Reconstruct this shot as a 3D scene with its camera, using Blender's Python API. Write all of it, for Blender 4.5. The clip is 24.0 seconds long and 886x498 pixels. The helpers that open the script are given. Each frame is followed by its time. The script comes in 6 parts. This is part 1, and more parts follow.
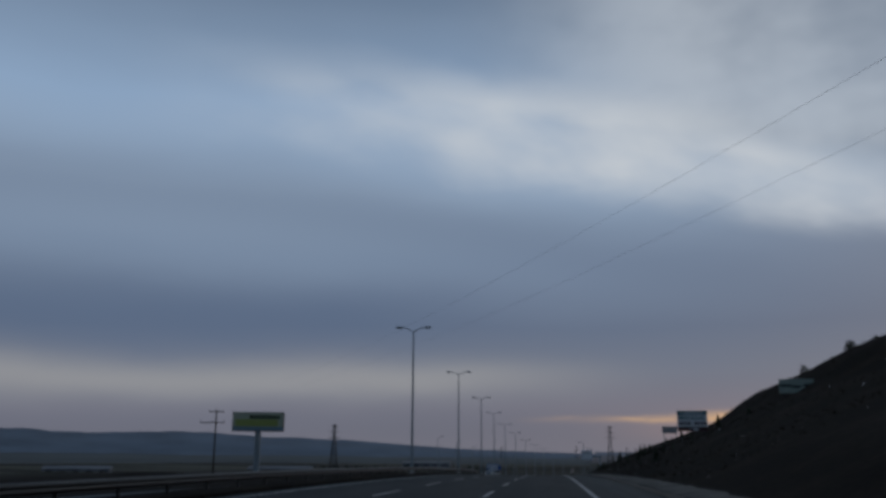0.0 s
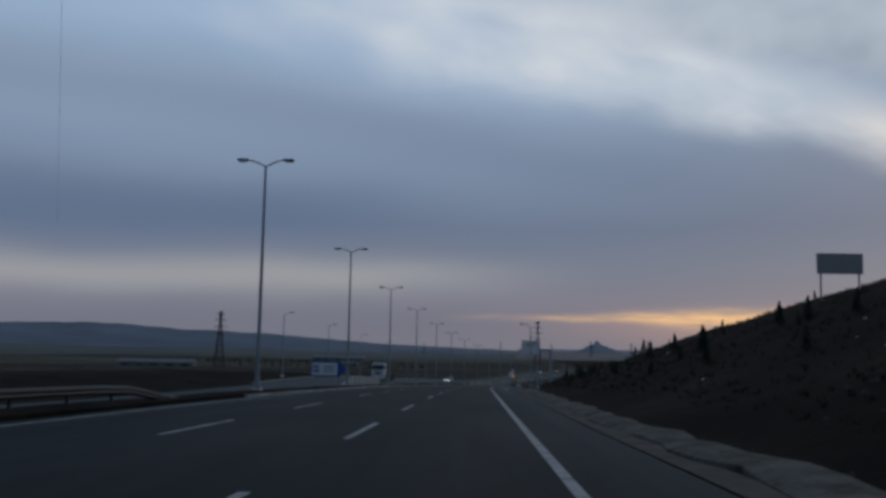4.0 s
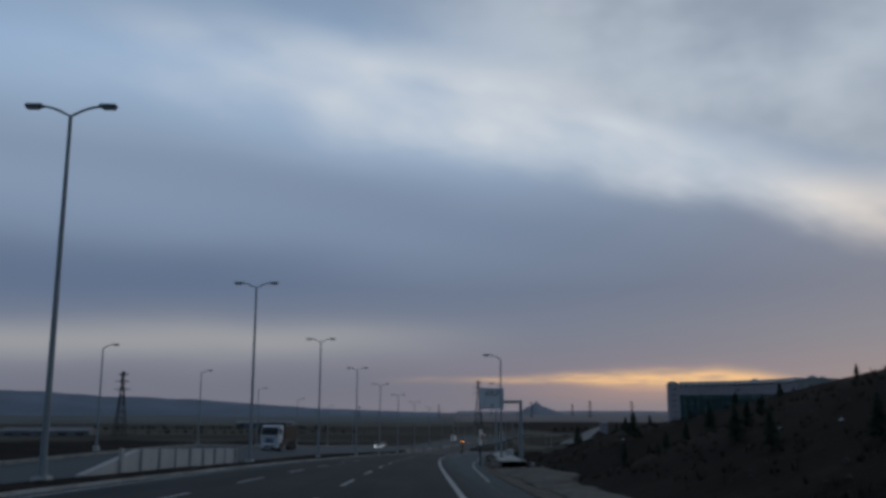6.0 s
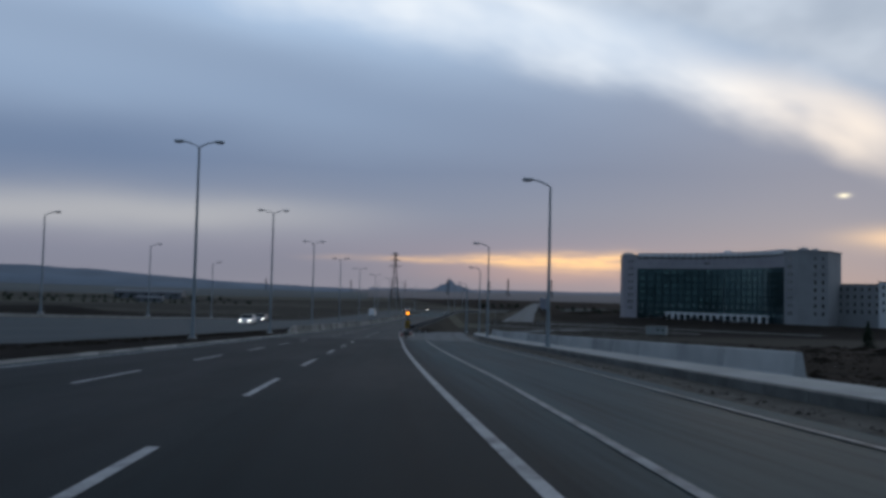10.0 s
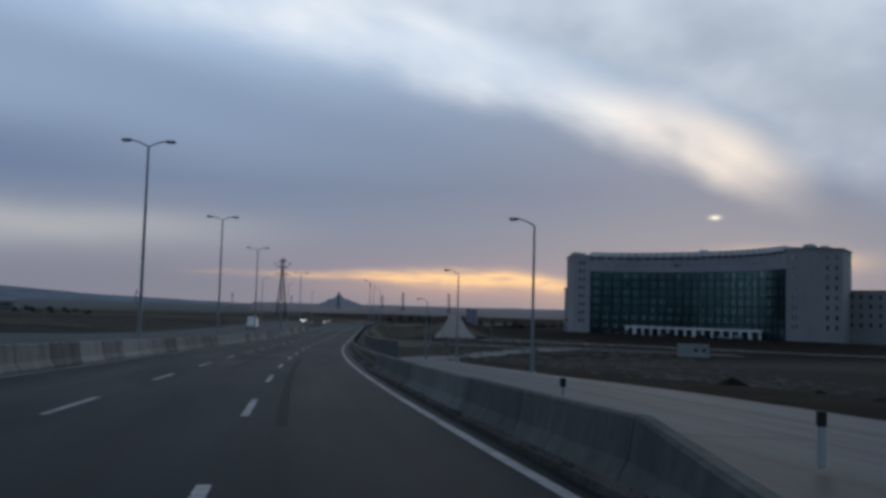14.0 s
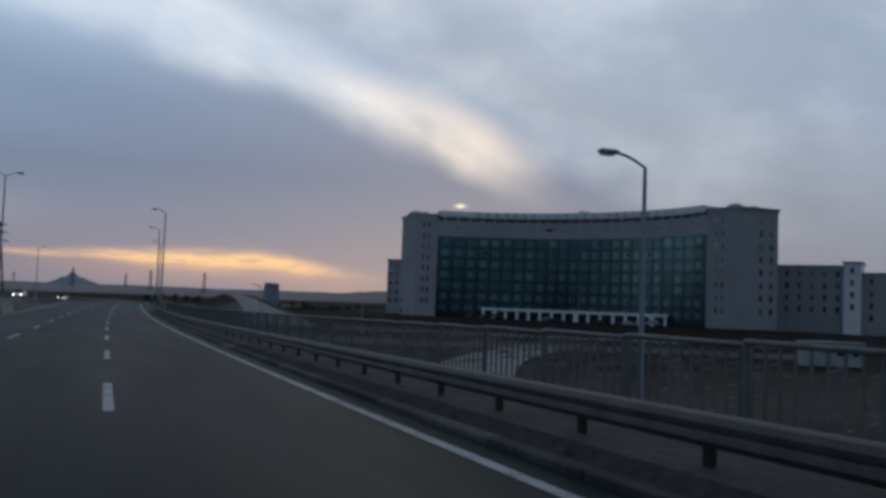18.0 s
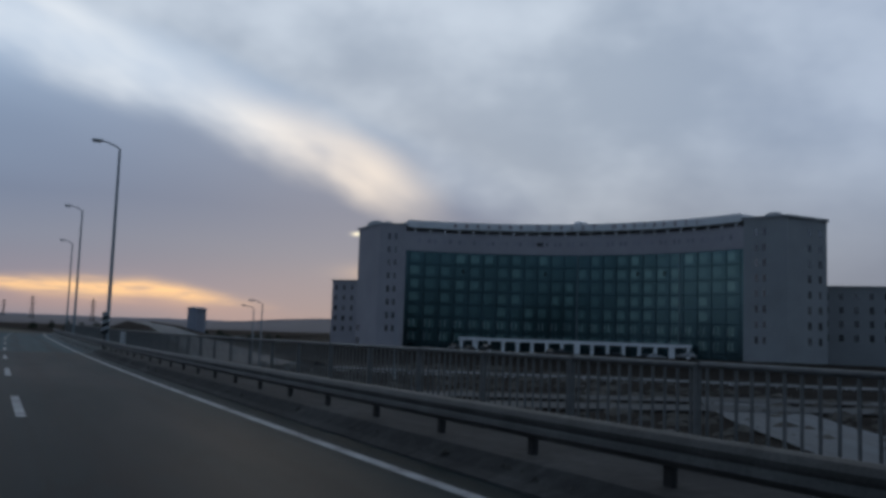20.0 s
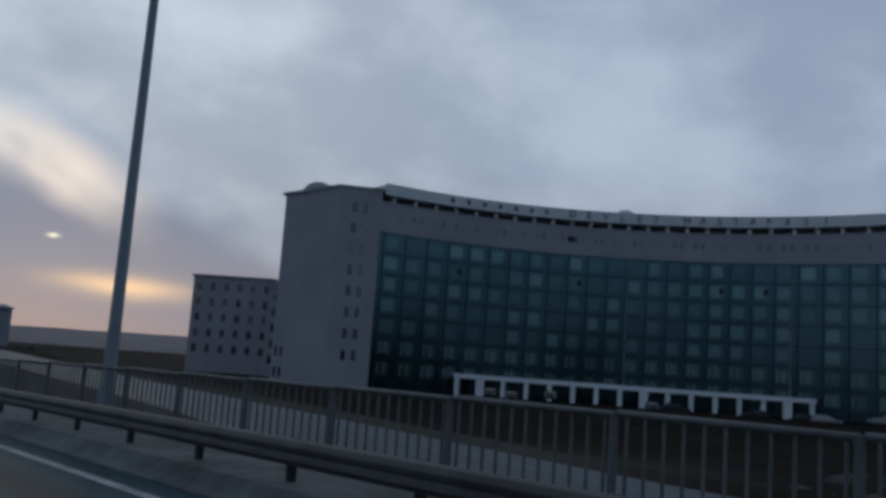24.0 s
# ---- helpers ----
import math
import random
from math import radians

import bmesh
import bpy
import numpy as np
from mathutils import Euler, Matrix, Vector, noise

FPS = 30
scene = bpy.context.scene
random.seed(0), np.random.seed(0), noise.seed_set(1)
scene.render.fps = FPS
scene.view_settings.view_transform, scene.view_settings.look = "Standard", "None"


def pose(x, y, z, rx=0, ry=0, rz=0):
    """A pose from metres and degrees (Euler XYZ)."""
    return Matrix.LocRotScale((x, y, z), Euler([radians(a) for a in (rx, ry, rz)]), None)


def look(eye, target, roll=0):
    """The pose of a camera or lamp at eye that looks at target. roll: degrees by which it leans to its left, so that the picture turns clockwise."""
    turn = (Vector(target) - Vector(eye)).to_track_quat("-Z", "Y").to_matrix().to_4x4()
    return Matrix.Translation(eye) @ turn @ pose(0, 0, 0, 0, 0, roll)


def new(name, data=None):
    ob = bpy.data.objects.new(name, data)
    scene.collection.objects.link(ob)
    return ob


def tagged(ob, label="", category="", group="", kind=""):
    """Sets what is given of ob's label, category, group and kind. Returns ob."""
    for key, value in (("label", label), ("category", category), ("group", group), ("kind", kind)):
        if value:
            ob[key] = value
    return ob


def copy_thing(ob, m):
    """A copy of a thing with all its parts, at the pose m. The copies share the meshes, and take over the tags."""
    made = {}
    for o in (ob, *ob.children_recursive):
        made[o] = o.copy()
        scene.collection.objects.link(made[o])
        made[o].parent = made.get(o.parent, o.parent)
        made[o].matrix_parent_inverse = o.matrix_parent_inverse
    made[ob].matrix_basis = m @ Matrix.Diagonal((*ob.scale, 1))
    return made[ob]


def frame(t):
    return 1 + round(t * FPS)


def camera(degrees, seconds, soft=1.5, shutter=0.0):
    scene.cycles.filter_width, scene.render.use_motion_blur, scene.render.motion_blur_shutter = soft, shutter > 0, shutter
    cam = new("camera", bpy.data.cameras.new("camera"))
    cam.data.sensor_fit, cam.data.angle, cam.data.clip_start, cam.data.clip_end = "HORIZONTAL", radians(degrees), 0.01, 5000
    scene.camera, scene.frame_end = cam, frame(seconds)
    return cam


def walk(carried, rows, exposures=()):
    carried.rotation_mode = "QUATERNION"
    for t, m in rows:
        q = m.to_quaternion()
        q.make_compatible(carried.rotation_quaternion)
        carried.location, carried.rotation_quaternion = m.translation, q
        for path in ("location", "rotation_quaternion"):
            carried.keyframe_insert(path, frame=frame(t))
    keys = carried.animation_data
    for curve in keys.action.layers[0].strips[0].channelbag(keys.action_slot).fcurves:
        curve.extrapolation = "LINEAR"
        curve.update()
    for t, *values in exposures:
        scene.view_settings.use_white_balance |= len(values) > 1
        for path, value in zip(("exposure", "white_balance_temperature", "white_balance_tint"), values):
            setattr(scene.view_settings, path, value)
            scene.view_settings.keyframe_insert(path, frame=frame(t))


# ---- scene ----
cam = camera(52.63, 24.0, soft=3.5)
PATH = [
    (0, (0.0, -0.0, -0.0), (-2.26, 19.367, 4.45), 0.33),
    (0.5, (0.01, 12.57, 0.02), (-1.898, 31.878, 4.872), 0.31),
    (1, (0.08, 25.04, 0.05), (-1.173, 44.423, 4.803), 0.13),
    (1.5, (0.25, 37.8, 0.02), (-0.693, 57.433, 3.711), -0.08),
    (2, (0.26, 50.87, -0.08), (-0.873, 70.623, 2.821), -0.27),
    (2.5, (0.27, 63.6, -0.17), (-0.433, 83.469, 2.013), -0.17),
    (4.5, (0.37, 112.0, -1.21), (-0.37, 131.856, 1.11), 1.17),
    (5, (0.43, 124.23, -1.5), (-0.072, 144.024, 1.311), 0.07),
    (5.5, (0.6, 137.33, -1.8), (0.951, 157.172, 0.68), 0.91),
    (6, (0.68, 150.11, -2.11), (1.371, 169.769, 1.514), 0.08),
    (6.5, (0.87, 163.06, -2.44), (1.916, 182.886, 0.011), 0.01),
    (7, (0.98, 176.2, -2.79), (3.228, 196.019, -1.366), 0.99),
    (7.5, (1.22, 189.48, -3.22), (3.101, 209.327, -1.611), -0.30),
    (8, (1.41, 202.85, -3.72), (3.684, 222.688, -2.548), 0.38),
    (8.5, (1.75, 215.91, -4.22), (3.631, 235.791, -3.053), -0.20),
    (9, (2.07, 228.8, -4.74), (4.11, 248.673, -3.872), 0.04),
    (9.5, (2.49, 241.67, -5.26), (4.618, 261.531, -4.195), 0.49),
    (10, (2.95, 254.79, -5.76), (5.596, 274.591, -4.778), 1.33),
    (10.5, (3.42, 267.91, -6.25), (6.931, 287.555, -4.93), 2.13),
    (12.5, (6.42, 320.08, -7.93), (11.591, 339.371, -6.899), 1.85),
    (13, (7.3, 333.45, -8.43), (12.316, 352.733, -6.675), 1.98),
    (13.5, (8.3, 346.69, -8.91), (12.897, 366.097, -7.439), 1.33),
    (14, (9.5, 360.02, -9.4), (14.608, 379.308, -7.996), 1.59),
    (14.5, (10.72, 373.49, -9.87), (16.982, 392.442, -8.634), 2.34),
    (15, (12.01, 386.87, -10.28), (18.578, 405.705, -8.812), 1.63),
    (15.5, (13.3, 400.08, -10.64), (20.325, 418.766, -9.37), 1.67),
    (16, (14.81, 413.18, -10.97), (22.573, 431.578, -9.838), 2.18),
    (16.5, (16.4, 426.21, -11.29), (24.756, 444.319, -9.861), 2.49),
    (17, (18.19, 439.19, -11.58), (27.229, 456.976, -10.26), 1.99),
    (17.5, (20.2, 452.21, -11.83), (30.126, 469.541, -10.686), 2.32),
    (18, (22.5, 465.37, -12.04), (32.703, 482.525, -10.834), 2.11),
    (18.5, (24.92, 478.63, -12.23), (35.79, 495.374, -10.948), 1.61),
    (20.5, (34.48, 533.1, -12.76), (46.619, 548.869, -10.758), 2.13),
    (21, (37.22, 546.28, -12.78), (49.258, 562.129, -10.844), 1.91),
    (21.5, (39.99, 559.35, -12.78), (53.03, 574.34, -10.472), 2.00),
    (22, (42.8, 572.35, -12.76), (56.708, 586.497, -10.241), 0.83),
    (22.5, (45.39, 585.27, -12.74), (60.088, 598.585, -10.17), 2.31),
    (23, (47.94, 598.11, -12.72), (63.463, 610.428, -10.05), 3.78),
    (23.5, (50.45, 610.88, -12.69), (66.278, 622.949, -10.711), 5.54),
    (24, (52.96, 623.58, -12.67), (69.277, 634.827, -9.99), 4.13),
]
walk(cam, [(t, look(eye, target, roll)) for t, eye, target, roll in PATH],
     exposures=[(0.0, -0.24), (2.5, -0.18), (5.0, 0.0), (6.0, -0.04), (7.0, 0.03), (8.0, 0.15), (9.0, 0.36), (10.0, 0.42), (14.0, 0.35), (18.0, 0.3), (24.0, 0.25)])

# ---- colours and node helpers ----


def lin(c):
    c /= 255
    return c / 12.92 if c <= 0.04045 else ((c + 0.055) / 1.055) ** 2.4


def rgb(r, g, b):
    return (lin(r), lin(g), lin(b) * 0.95, 1)


class Tree:
    """Short names for building a node tree."""

    def __init__(self, tree):
        self.t = tree

    def node(self, kind, **sets):
        n = self.t.nodes.new(kind)
        for k, v in sets.items():
            if k == "operation":
                n.operation = v
            elif k == "blend":
                n.data_type, n.blend_type = "RGBA", v
            elif k == "noise":
                n.inputs["Scale"].default_value, n.inputs["Detail"].default_value, n.inputs["Roughness"].default_value = v
        return n

    def put(self, socket, v):
        if isinstance(v, bpy.types.NodeSocket):
            self.t.links.new(v, socket)
        else:
            socket.default_value = v

    def m(self, op, a, b=0.0, c=0.0):
        n = self.node("ShaderNodeMath", operation=op)
        for s, v in zip(n.inputs, (a, b, c)):
            self.put(s, v)
        return n.outputs[0]

    def add(self, a, b):
        return self.m("ADD", a, b)

    def sub(self, a, b):
        return self.m("SUBTRACT", a, b)

    def mul(self, a, b):
        return self.m("MULTIPLY", a, b)

    def bell(self, x, centre, width):
        q = self.m("DIVIDE", self.sub(x, centre), width)
        return self.m("POWER", 2.718, self.mul(self.mul(q, q), -1.0))

    def step(self, x, lo, hi):
        n = self.node("ShaderNodeMapRange")
        n.interpolation_type = "SMOOTHSTEP"
        for k, v in (("Value", x), ("From Min", lo), ("From Max", hi)):
            self.put(n.inputs[k], v)
        return n.outputs[0]

    def xyz(self, x, y, z=0.0):
        n = self.node("ShaderNodeCombineXYZ")
        for s, v in zip(n.inputs, (x, y, z)):
            self.put(s, v)
        return n.outputs[0]

    def noise(self, vector, scale=1.0, detail=4.0, rough=0.5):
        n = self.node("ShaderNodeTexNoise", noise=(scale, detail, rough))
        if vector is not None:
            self.put(n.inputs["Vector"], vector)
        return n.outputs["Fac"]

    def ramp(self, x, stops, ease="LINEAR"):
        n = self.node("ShaderNodeValToRGB")
        self.put(n.inputs[0], x)
        e = n.color_ramp.elements
        n.color_ramp.interpolation = ease
        while len(e) < len(stops):
            e.new(0.5)
        for k, (p, c) in enumerate(stops):
            e[k].position, e[k].color = p, c
        return n.outputs[0]

    def mix(self, f, a, b, blend="MIX"):
        n = self.node("ShaderNodeMix", blend=blend)
        self.put(n.inputs["Factor"], f)
        self.put(n.inputs[6], a)
        self.put(n.inputs[7], b)
        return n.outputs[2]


# ---- sky: a cloudy evening, the sun behind cloud at azimuth 32 degrees ----
SUN_AZ, SUN_EL = 31.7, 6.2
world = bpy.data.worlds.new("evening_sky")
scene.world = world
world.use_nodes = True
for n in list(world.node_tree.nodes):
    world.node_tree.nodes.remove(n)
S = Tree(world.node_tree)
sep = S.node("ShaderNodeSeparateXYZ")
S.put(sep.inputs[0], S.node("ShaderNodeTexCoord").outputs["Generated"])
AZ = S.mul(S.m("ARCTAN2", sep.outputs[0], sep.outputs[1]), 57.2958)
EL0 = S.mul(S.m("ARCSINE", sep.outputs[2]), 57.2958)
big = S.sub(S.noise(S.xyz(S.mul(AZ, 0.035), S.mul(EL0, 0.11)), 1.0, 3.0, 0.5), 0.5)
fine = S.sub(S.noise(S.xyz(S.mul(AZ, 0.09), S.mul(EL0, 0.26), 4.0), 1.0, 6.0, 0.55), 0.5)
EL = S.add(EL0, S.add(S.mul(big, 2.2), S.mul(fine, 0.9)))
# height of the bright streak at each azimuth
STREAK = S.sub(S.sub(18.4, S.mul(AZ, 0.17)), S.mul(S.mul(AZ, AZ), 0.003))
ABOVE = S.sub(EL, STREAK)
col = S.ramp(S.m("DIVIDE", EL, 60.0), [
    (0.0, rgb(104, 110, 130)), (0.045, rgb(119, 122, 142)), (0.085, rgb(119, 127, 149)), (0.13, rgb(108, 122, 150)),
    (0.2, rgb(133, 152, 182)), (0.27, rgb(160, 181, 211)), (0.36, rgb(152, 178, 214)), (0.45, rgb(126, 147, 178)), (0.56, rgb(52, 74, 104)), (0.72, rgb(28, 42, 62)), (1.0, rgb(21, 32, 48))])
# greyer, mauve air below the streak towards the sunset
col = S.mix(S.mul(S.mul(S.step(AZ, 0.0, 27.0), S.step(ABOVE, 1.0, -2.0)), 0.5), col, rgb(117, 123, 144))
# darker slate band below the streak
col = S.mix(S.mul(S.bell(ABOVE, -5.0, 2.8), S.add(0.5, S.mul(S.step(AZ, 0.0, 24.0), -0.25))), col, rgb(104, 119, 148))
# a second slate band low on the western side
col = S.mix(S.mul(S.bell(EL, 8.4, 2.0), S.mul(S.step(AZ, 2.0, -14.0), 0.7)), col, rgb(94, 112, 144))
# grey cloud deck over the streak towards the right
puff = S.sub(S.noise(S.xyz(S.mul(AZ, 0.07), S.mul(EL0, 0.11), 9.0), 1.0, 4.0, 0.52), 0.5)
deck = S.mul(S.step(S.add(ABOVE, S.mul(puff, 5.0)), 0.3, 4.5), S.step(AZ, -8.0, 11.0))
col = S.mix(S.mul(deck, 0.85), col, S.mix(S.step(S.add(S.mul(puff, 1.3), S.mul(big, 0.35)), -0.24, 0.26), rgb(148, 159, 178), rgb(190, 199, 215)))
# bluish clearing further right
col = S.mix(S.mul(S.step(AZ, 44.0, 66.0), 0.7), col, S.mix(S.step(puff, -0.2, 0.25), rgb(128, 143, 172), rgb(158, 172, 198)))
# the streak itself
rag = S.sub(S.noise(S.xyz(S.mul(AZ, 0.13), S.mul(ABOVE, 0.26), 2.0), 1.0, 3.0, 0.45), 0.5)
RAG = S.add(ABOVE, S.mul(rag, 2.6))
glint = S.mul(S.mul(S.step(RAG, -2.6, 0.8), S.step(S.sub(RAG, S.mul(S.step(AZ, 24.0, 6.0), 2.5)), 3.4, 0.4)), S.mul(S.step(AZ, 39.0, 31.0), S.step(AZ, -30.0, 6.0)))
warm = S.mix(S.step(AZ, 18.0, 34.0), rgb(214, 220, 232), rgb(240, 226, 216))
col = S.mix(S.m("MINIMUM", S.mul(glint, S.add(0.72, S.mul(rag, 1.8))), 1.0), col, warm)
# pale band low on the left
low = S.mul(S.bell(EL, 4.5, 1.2), S.step(AZ, 10.0, -10.0))
col = S.mix(S.mul(low, 0.65), col, rgb(170, 170, 176))
# grey-mauve haze near the horizon
col = S.mix(S.mul(S.bell(EL0, 0.0, 1.4), 0.8), col, rgb(122, 123, 140))
# darker grey air low down past the hospital
col = S.mix(S.mul(S.mul(S.step(AZ, 38.0, 54.0), S.step(EL0, 14.0, 3.0)), 0.75), col, rgb(116, 119, 134))
# the evening glow in the gap above the horizon
rosy = S.mul(S.bell(EL0, 2.2, 1.7), S.bell(AZ, 16.0, 14.0))
col = S.mix(S.mul(rosy, 0.3), col, rgb(154, 138, 152))
thin = S.mul(S.add(S.mul(fine, 1.2), S.mul(big, 0.7)), 1.0)
droop = S.mul(S.m("MAXIMUM", S.sub(AZ, 19.0), 0.0), -0.075)
peach = S.mul(S.bell(S.add(EL0, thin), S.add(1.35, droop), 0.75), S.mul(S.step(AZ, 1.0, 15.0), S.step(AZ, 30.0, 21.0)))
col = S.mix(S.mul(peach, 0.26), col, rgb(206, 160, 142))
wisp = S.noise(S.xyz(S.mul(AZ, 0.22), S.mul(EL0, 1.5), 6.0), 1.0, 4.0, 0.55)
gap = S.mul(S.bell(S.add(EL0, thin), S.add(2.05, droop), S.add(0.2, S.mul(S.bell(AZ, 17.5, 7.0), 0.36))), S.mul(S.step(AZ, -3.0, 15.0), S.step(AZ, 28.0, 19.5)))
gap = S.mul(gap, S.add(0.45, S.mul(S.step(wisp, 0.35, 0.6), 0.6)))
gap2 = S.mul(S.bell(S.add(EL0, thin), 3.7, 0.7), S.bell(AZ, 36.0, 3.4))
col = S.mix(S.m("MINIMUM", S.mul(gap2, 0.85), 1.0), col, rgb(240, 202, 166))
col = S.mix(S.m("MINIMUM", S.mul(gap, 0.9), 1.0), col, rgb(252, 202, 148))
# the sun's disc showing faintly through the cloud
disc = S.mul(S.bell(S.add(AZ, S.mul(fine, 1.5)), SUN_AZ, 0.32), S.bell(S.add(EL0, S.add(S.mul(AZ, -0.02), S.mul(fine, 0.6))), SUN_EL - 0.63, 0.12))
col = S.mix(S.m("MINIMUM", S.mul(disc, 0.85), 1.0), col, rgb(255, 246, 222))
# the sky behind, away from the sunset
BEHIND = S.mul(S.step(S.m("ABSOLUTE", S.sub(AZ, 22.0)), 70.0, 125.0), 0.88)
col = S.mix(BEHIND, col, S.mix(S.step(EL0, 1.0, 11.0), rgb(40, 48, 58), rgb(104, 124, 152)))
# clear sky behind, thinned by the cloud
clear = S.node("ShaderNodeTexSky")
clear.sky_type, clear.sun_disc, clear.sun_elevation, clear.sun_rotation = "NISHITA", False, radians(SUN_EL), radians(SUN_AZ)
back, front = S.node("ShaderNodeBackground"), S.node("ShaderNodeBackground")
S.put(back.inputs[0], clear.outputs[0])
back.inputs[1].default_value = 0.002
S.put(front.inputs[0], col)
front.inputs[1].default_value = 0.95
both, out = S.node("ShaderNodeAddShader"), S.node("ShaderNodeOutputWorld")
S.put(both.inputs[0], back.outputs[0])
S.put(both.inputs[1], front.outputs[0])
S.put(out.inputs[0], both.outputs[0])

sun = new("sun", bpy.data.lights.new("sun", "SUN"))
sun.data.energy, sun.data.angle, sun.data.color = 0.06, radians(20), (1.0, 0.86, 0.7)
a, b = radians(SUN_AZ), radians(SUN_EL)
sun.matrix_world = look((60 * math.sin(a), 60 * math.cos(a), 200), (0, 0, 200 - 60 * math.tan(b)))

# ---- materials ----


def surface(name, colours, rough=0.8, scale=1.0, bump=0.15, fine=None, metal=0.0, stretch=(1, 1, 1), alpha=None, spec=0.4, rand=0.0):
    """Two scales of noise between colours, with fine relief. scale: patches in 1/m; fine: grain in 1/m."""
    m = bpy.data.materials.new(name)
    m.use_nodes = True
    t = Tree(m.node_tree)
    b = m.node_tree.nodes["Principled BSDF"]
    pos = t.node("ShaderNodeTexCoord").outputs["Object"]
    mp = t.node("ShaderNodeMapping")
    t.put(mp.inputs[0], pos)
    mp.inputs["Scale"].default_value = stretch
    pos = mp.outputs[0]
    f1 = t.noise(pos, scale, 5.0, 0.6)
    f2 = t.noise(pos, fine or scale * 14, 3.0, 0.6)
    f = t.add(t.mul(f1, 0.7), t.mul(f2, 0.3))
    if rand:
        info = t.node("ShaderNodeObjectInfo")
        f = t.add(f, t.mul(t.sub(info.outputs["Random"], 0.5), rand))
    n = len(colours)
    c = t.ramp(f, [(0.3 + 0.4 * k / max(1, n - 1), (*q, 1)) for k, q in enumerate(colours)])
    t.put(b.inputs["Base Color"], c)
    t.put(b.inputs["Roughness"], t.m("MINIMUM", t.add(rough - 0.12, t.mul(f1, 0.24)), 1.0))
    b.inputs["Metallic"].default_value = metal
    b.inputs["Specular IOR Level"].default_value = spec
    if bump:
        bp = t.node("ShaderNodeBump")
        bp.inputs["Strength"].default_value = bump
        bp.inputs["Distance"].default_value = 0.02
        t.put(bp.inputs["Height"], f2)
        t.put(b.inputs["Normal"], bp.outputs[0])
    return m


def glow(name, colour, strength):
    m = bpy.data.materials.new(name)
    m.use_nodes = True
    b = m.node_tree.nodes["Principled BSDF"]
    b.inputs["Base Color"].default_value = (*colour, 1)
    b.inputs["Emission Color"].default_value = (*colour, 1)
    b.inputs["Emission Strength"].default_value = strength
    return m


def grey(v, tint=(1, 1, 1)):
    return tuple(v * q for q in tint)




def asphalt(name, dark, pale, dust, shoulder, rough=0.85, spec=0.3):
    """Road surface read from (metres right of the edge line, metres along): wheel tracks, seams, dust and patches."""
    m = bpy.data.materials.new(name)
    m.use_nodes = True
    t = Tree(m.node_tree)
    b = m.node_tree.nodes["Principled BSDF"]
    sp = t.node("ShaderNodeSeparateXYZ")
    t.put(sp.inputs[0], t.node("ShaderNodeUVMap").outputs[0])
    u, v = sp.outputs[0], sp.outputs[1]
    grain = t.noise(t.xyz(t.mul(u, 40.0), t.mul(v, 40.0)), 1.0, 3.0, 0.7)
    blotch = t.noise(t.xyz(t.mul(u, 0.45), t.mul(v, 0.07)), 1.0, 6.0, 0.62)
    streak = t.noise(t.xyz(t.mul(u, 3.2), t.mul(v, 0.05), 3.0), 1.0, 5.0, 0.65)
    drift = t.mul(t.sub(t.noise(t.xyz(t.mul(v, 0.03), 0.0), 1.0, 2.0, 0.5), 0.5), 1.1)
    lane = t.m("WRAP", t.add(u, drift), 3.5, 0.0)
    track = t.add(t.bell(lane, 0.9, 0.34), t.bell(lane, 2.6, 0.34))
    oil = t.bell(lane, 1.75, 0.4)
    seam = t.bell(t.m("WRAP", t.add(u, t.mul(drift, 0.15)), 3.5, 0.0), 0.28, 0.045)
    f = t.add(t.add(t.mul(blotch, 0.62), t.mul(streak, 0.38)), t.sub(t.mul(track, -0.13), t.mul(oil, 0.05)))
    c = t.ramp(f, [(0.33, (*dark, 1)), (0.43, (*[(p + q) / 2 for p, q in zip(dark, pale)], 1)), (0.54, (*pale, 1))])
    fresh = t.step(t.add(u, t.mul(t.sub(blotch, 0.5), 3.0)), -2.2, -5.2)
    c = t.mix(t.mul(fresh, 0.5), c, (*dark, 1))
    crack = t.node("ShaderNodeTexVoronoi")
    crack.feature = "DISTANCE_TO_EDGE"
    t.put(crack.inputs["Vector"], t.xyz(t.add(t.mul(u, 0.22), t.mul(streak, 0.5)), t.mul(v, 0.05)))
    crack.inputs["Scale"].default_value = 1.0
    c = t.mix(t.mul(t.step(crack.outputs["Distance"], 0.012, 0.004), 0.45), c, (*[q * 0.4 for q in dark], 1))
    edge_dust = t.mul(t.m("MAXIMUM", t.mul(t.step(u, -0.1, 1.3), shoulder), t.bell(u, -11.3, 0.7)), t.step(t.add(t.mul(streak, 0.6), t.mul(blotch, 0.6)), 0.36, 0.68))
    edge_dust = t.mul(edge_dust, t.add(0.3, t.mul(t.step(v, 120.0, 215.0), 0.7)))
    c = t.mix(t.mul(edge_dust, 0.85), c, (*dust, 1))
    c = t.mix(t.mul(seam, 0.3), c, (*[q * 0.5 for q in dark], 1))
    c = t.mix(0.28, c, t.mix(grain, (*[q * 0.5 for q in dark], 1), (*[q * 1.5 for q in pale], 1)))
    t.put(b.inputs["Base Color"], c)
    t.put(b.inputs["Roughness"], t.add(rough - 0.12, t.mul(blotch, 0.24)))
    b.inputs["Specular IOR Level"].default_value = spec
    bp = t.node("ShaderNodeBump")
    bp.inputs["Strength"].default_value = 0.2
    bp.inputs["Distance"].default_value = 0.015
    t.put(bp.inputs["Height"], grain)
    t.put(b.inputs["Normal"], bp.outputs[0])
    return m


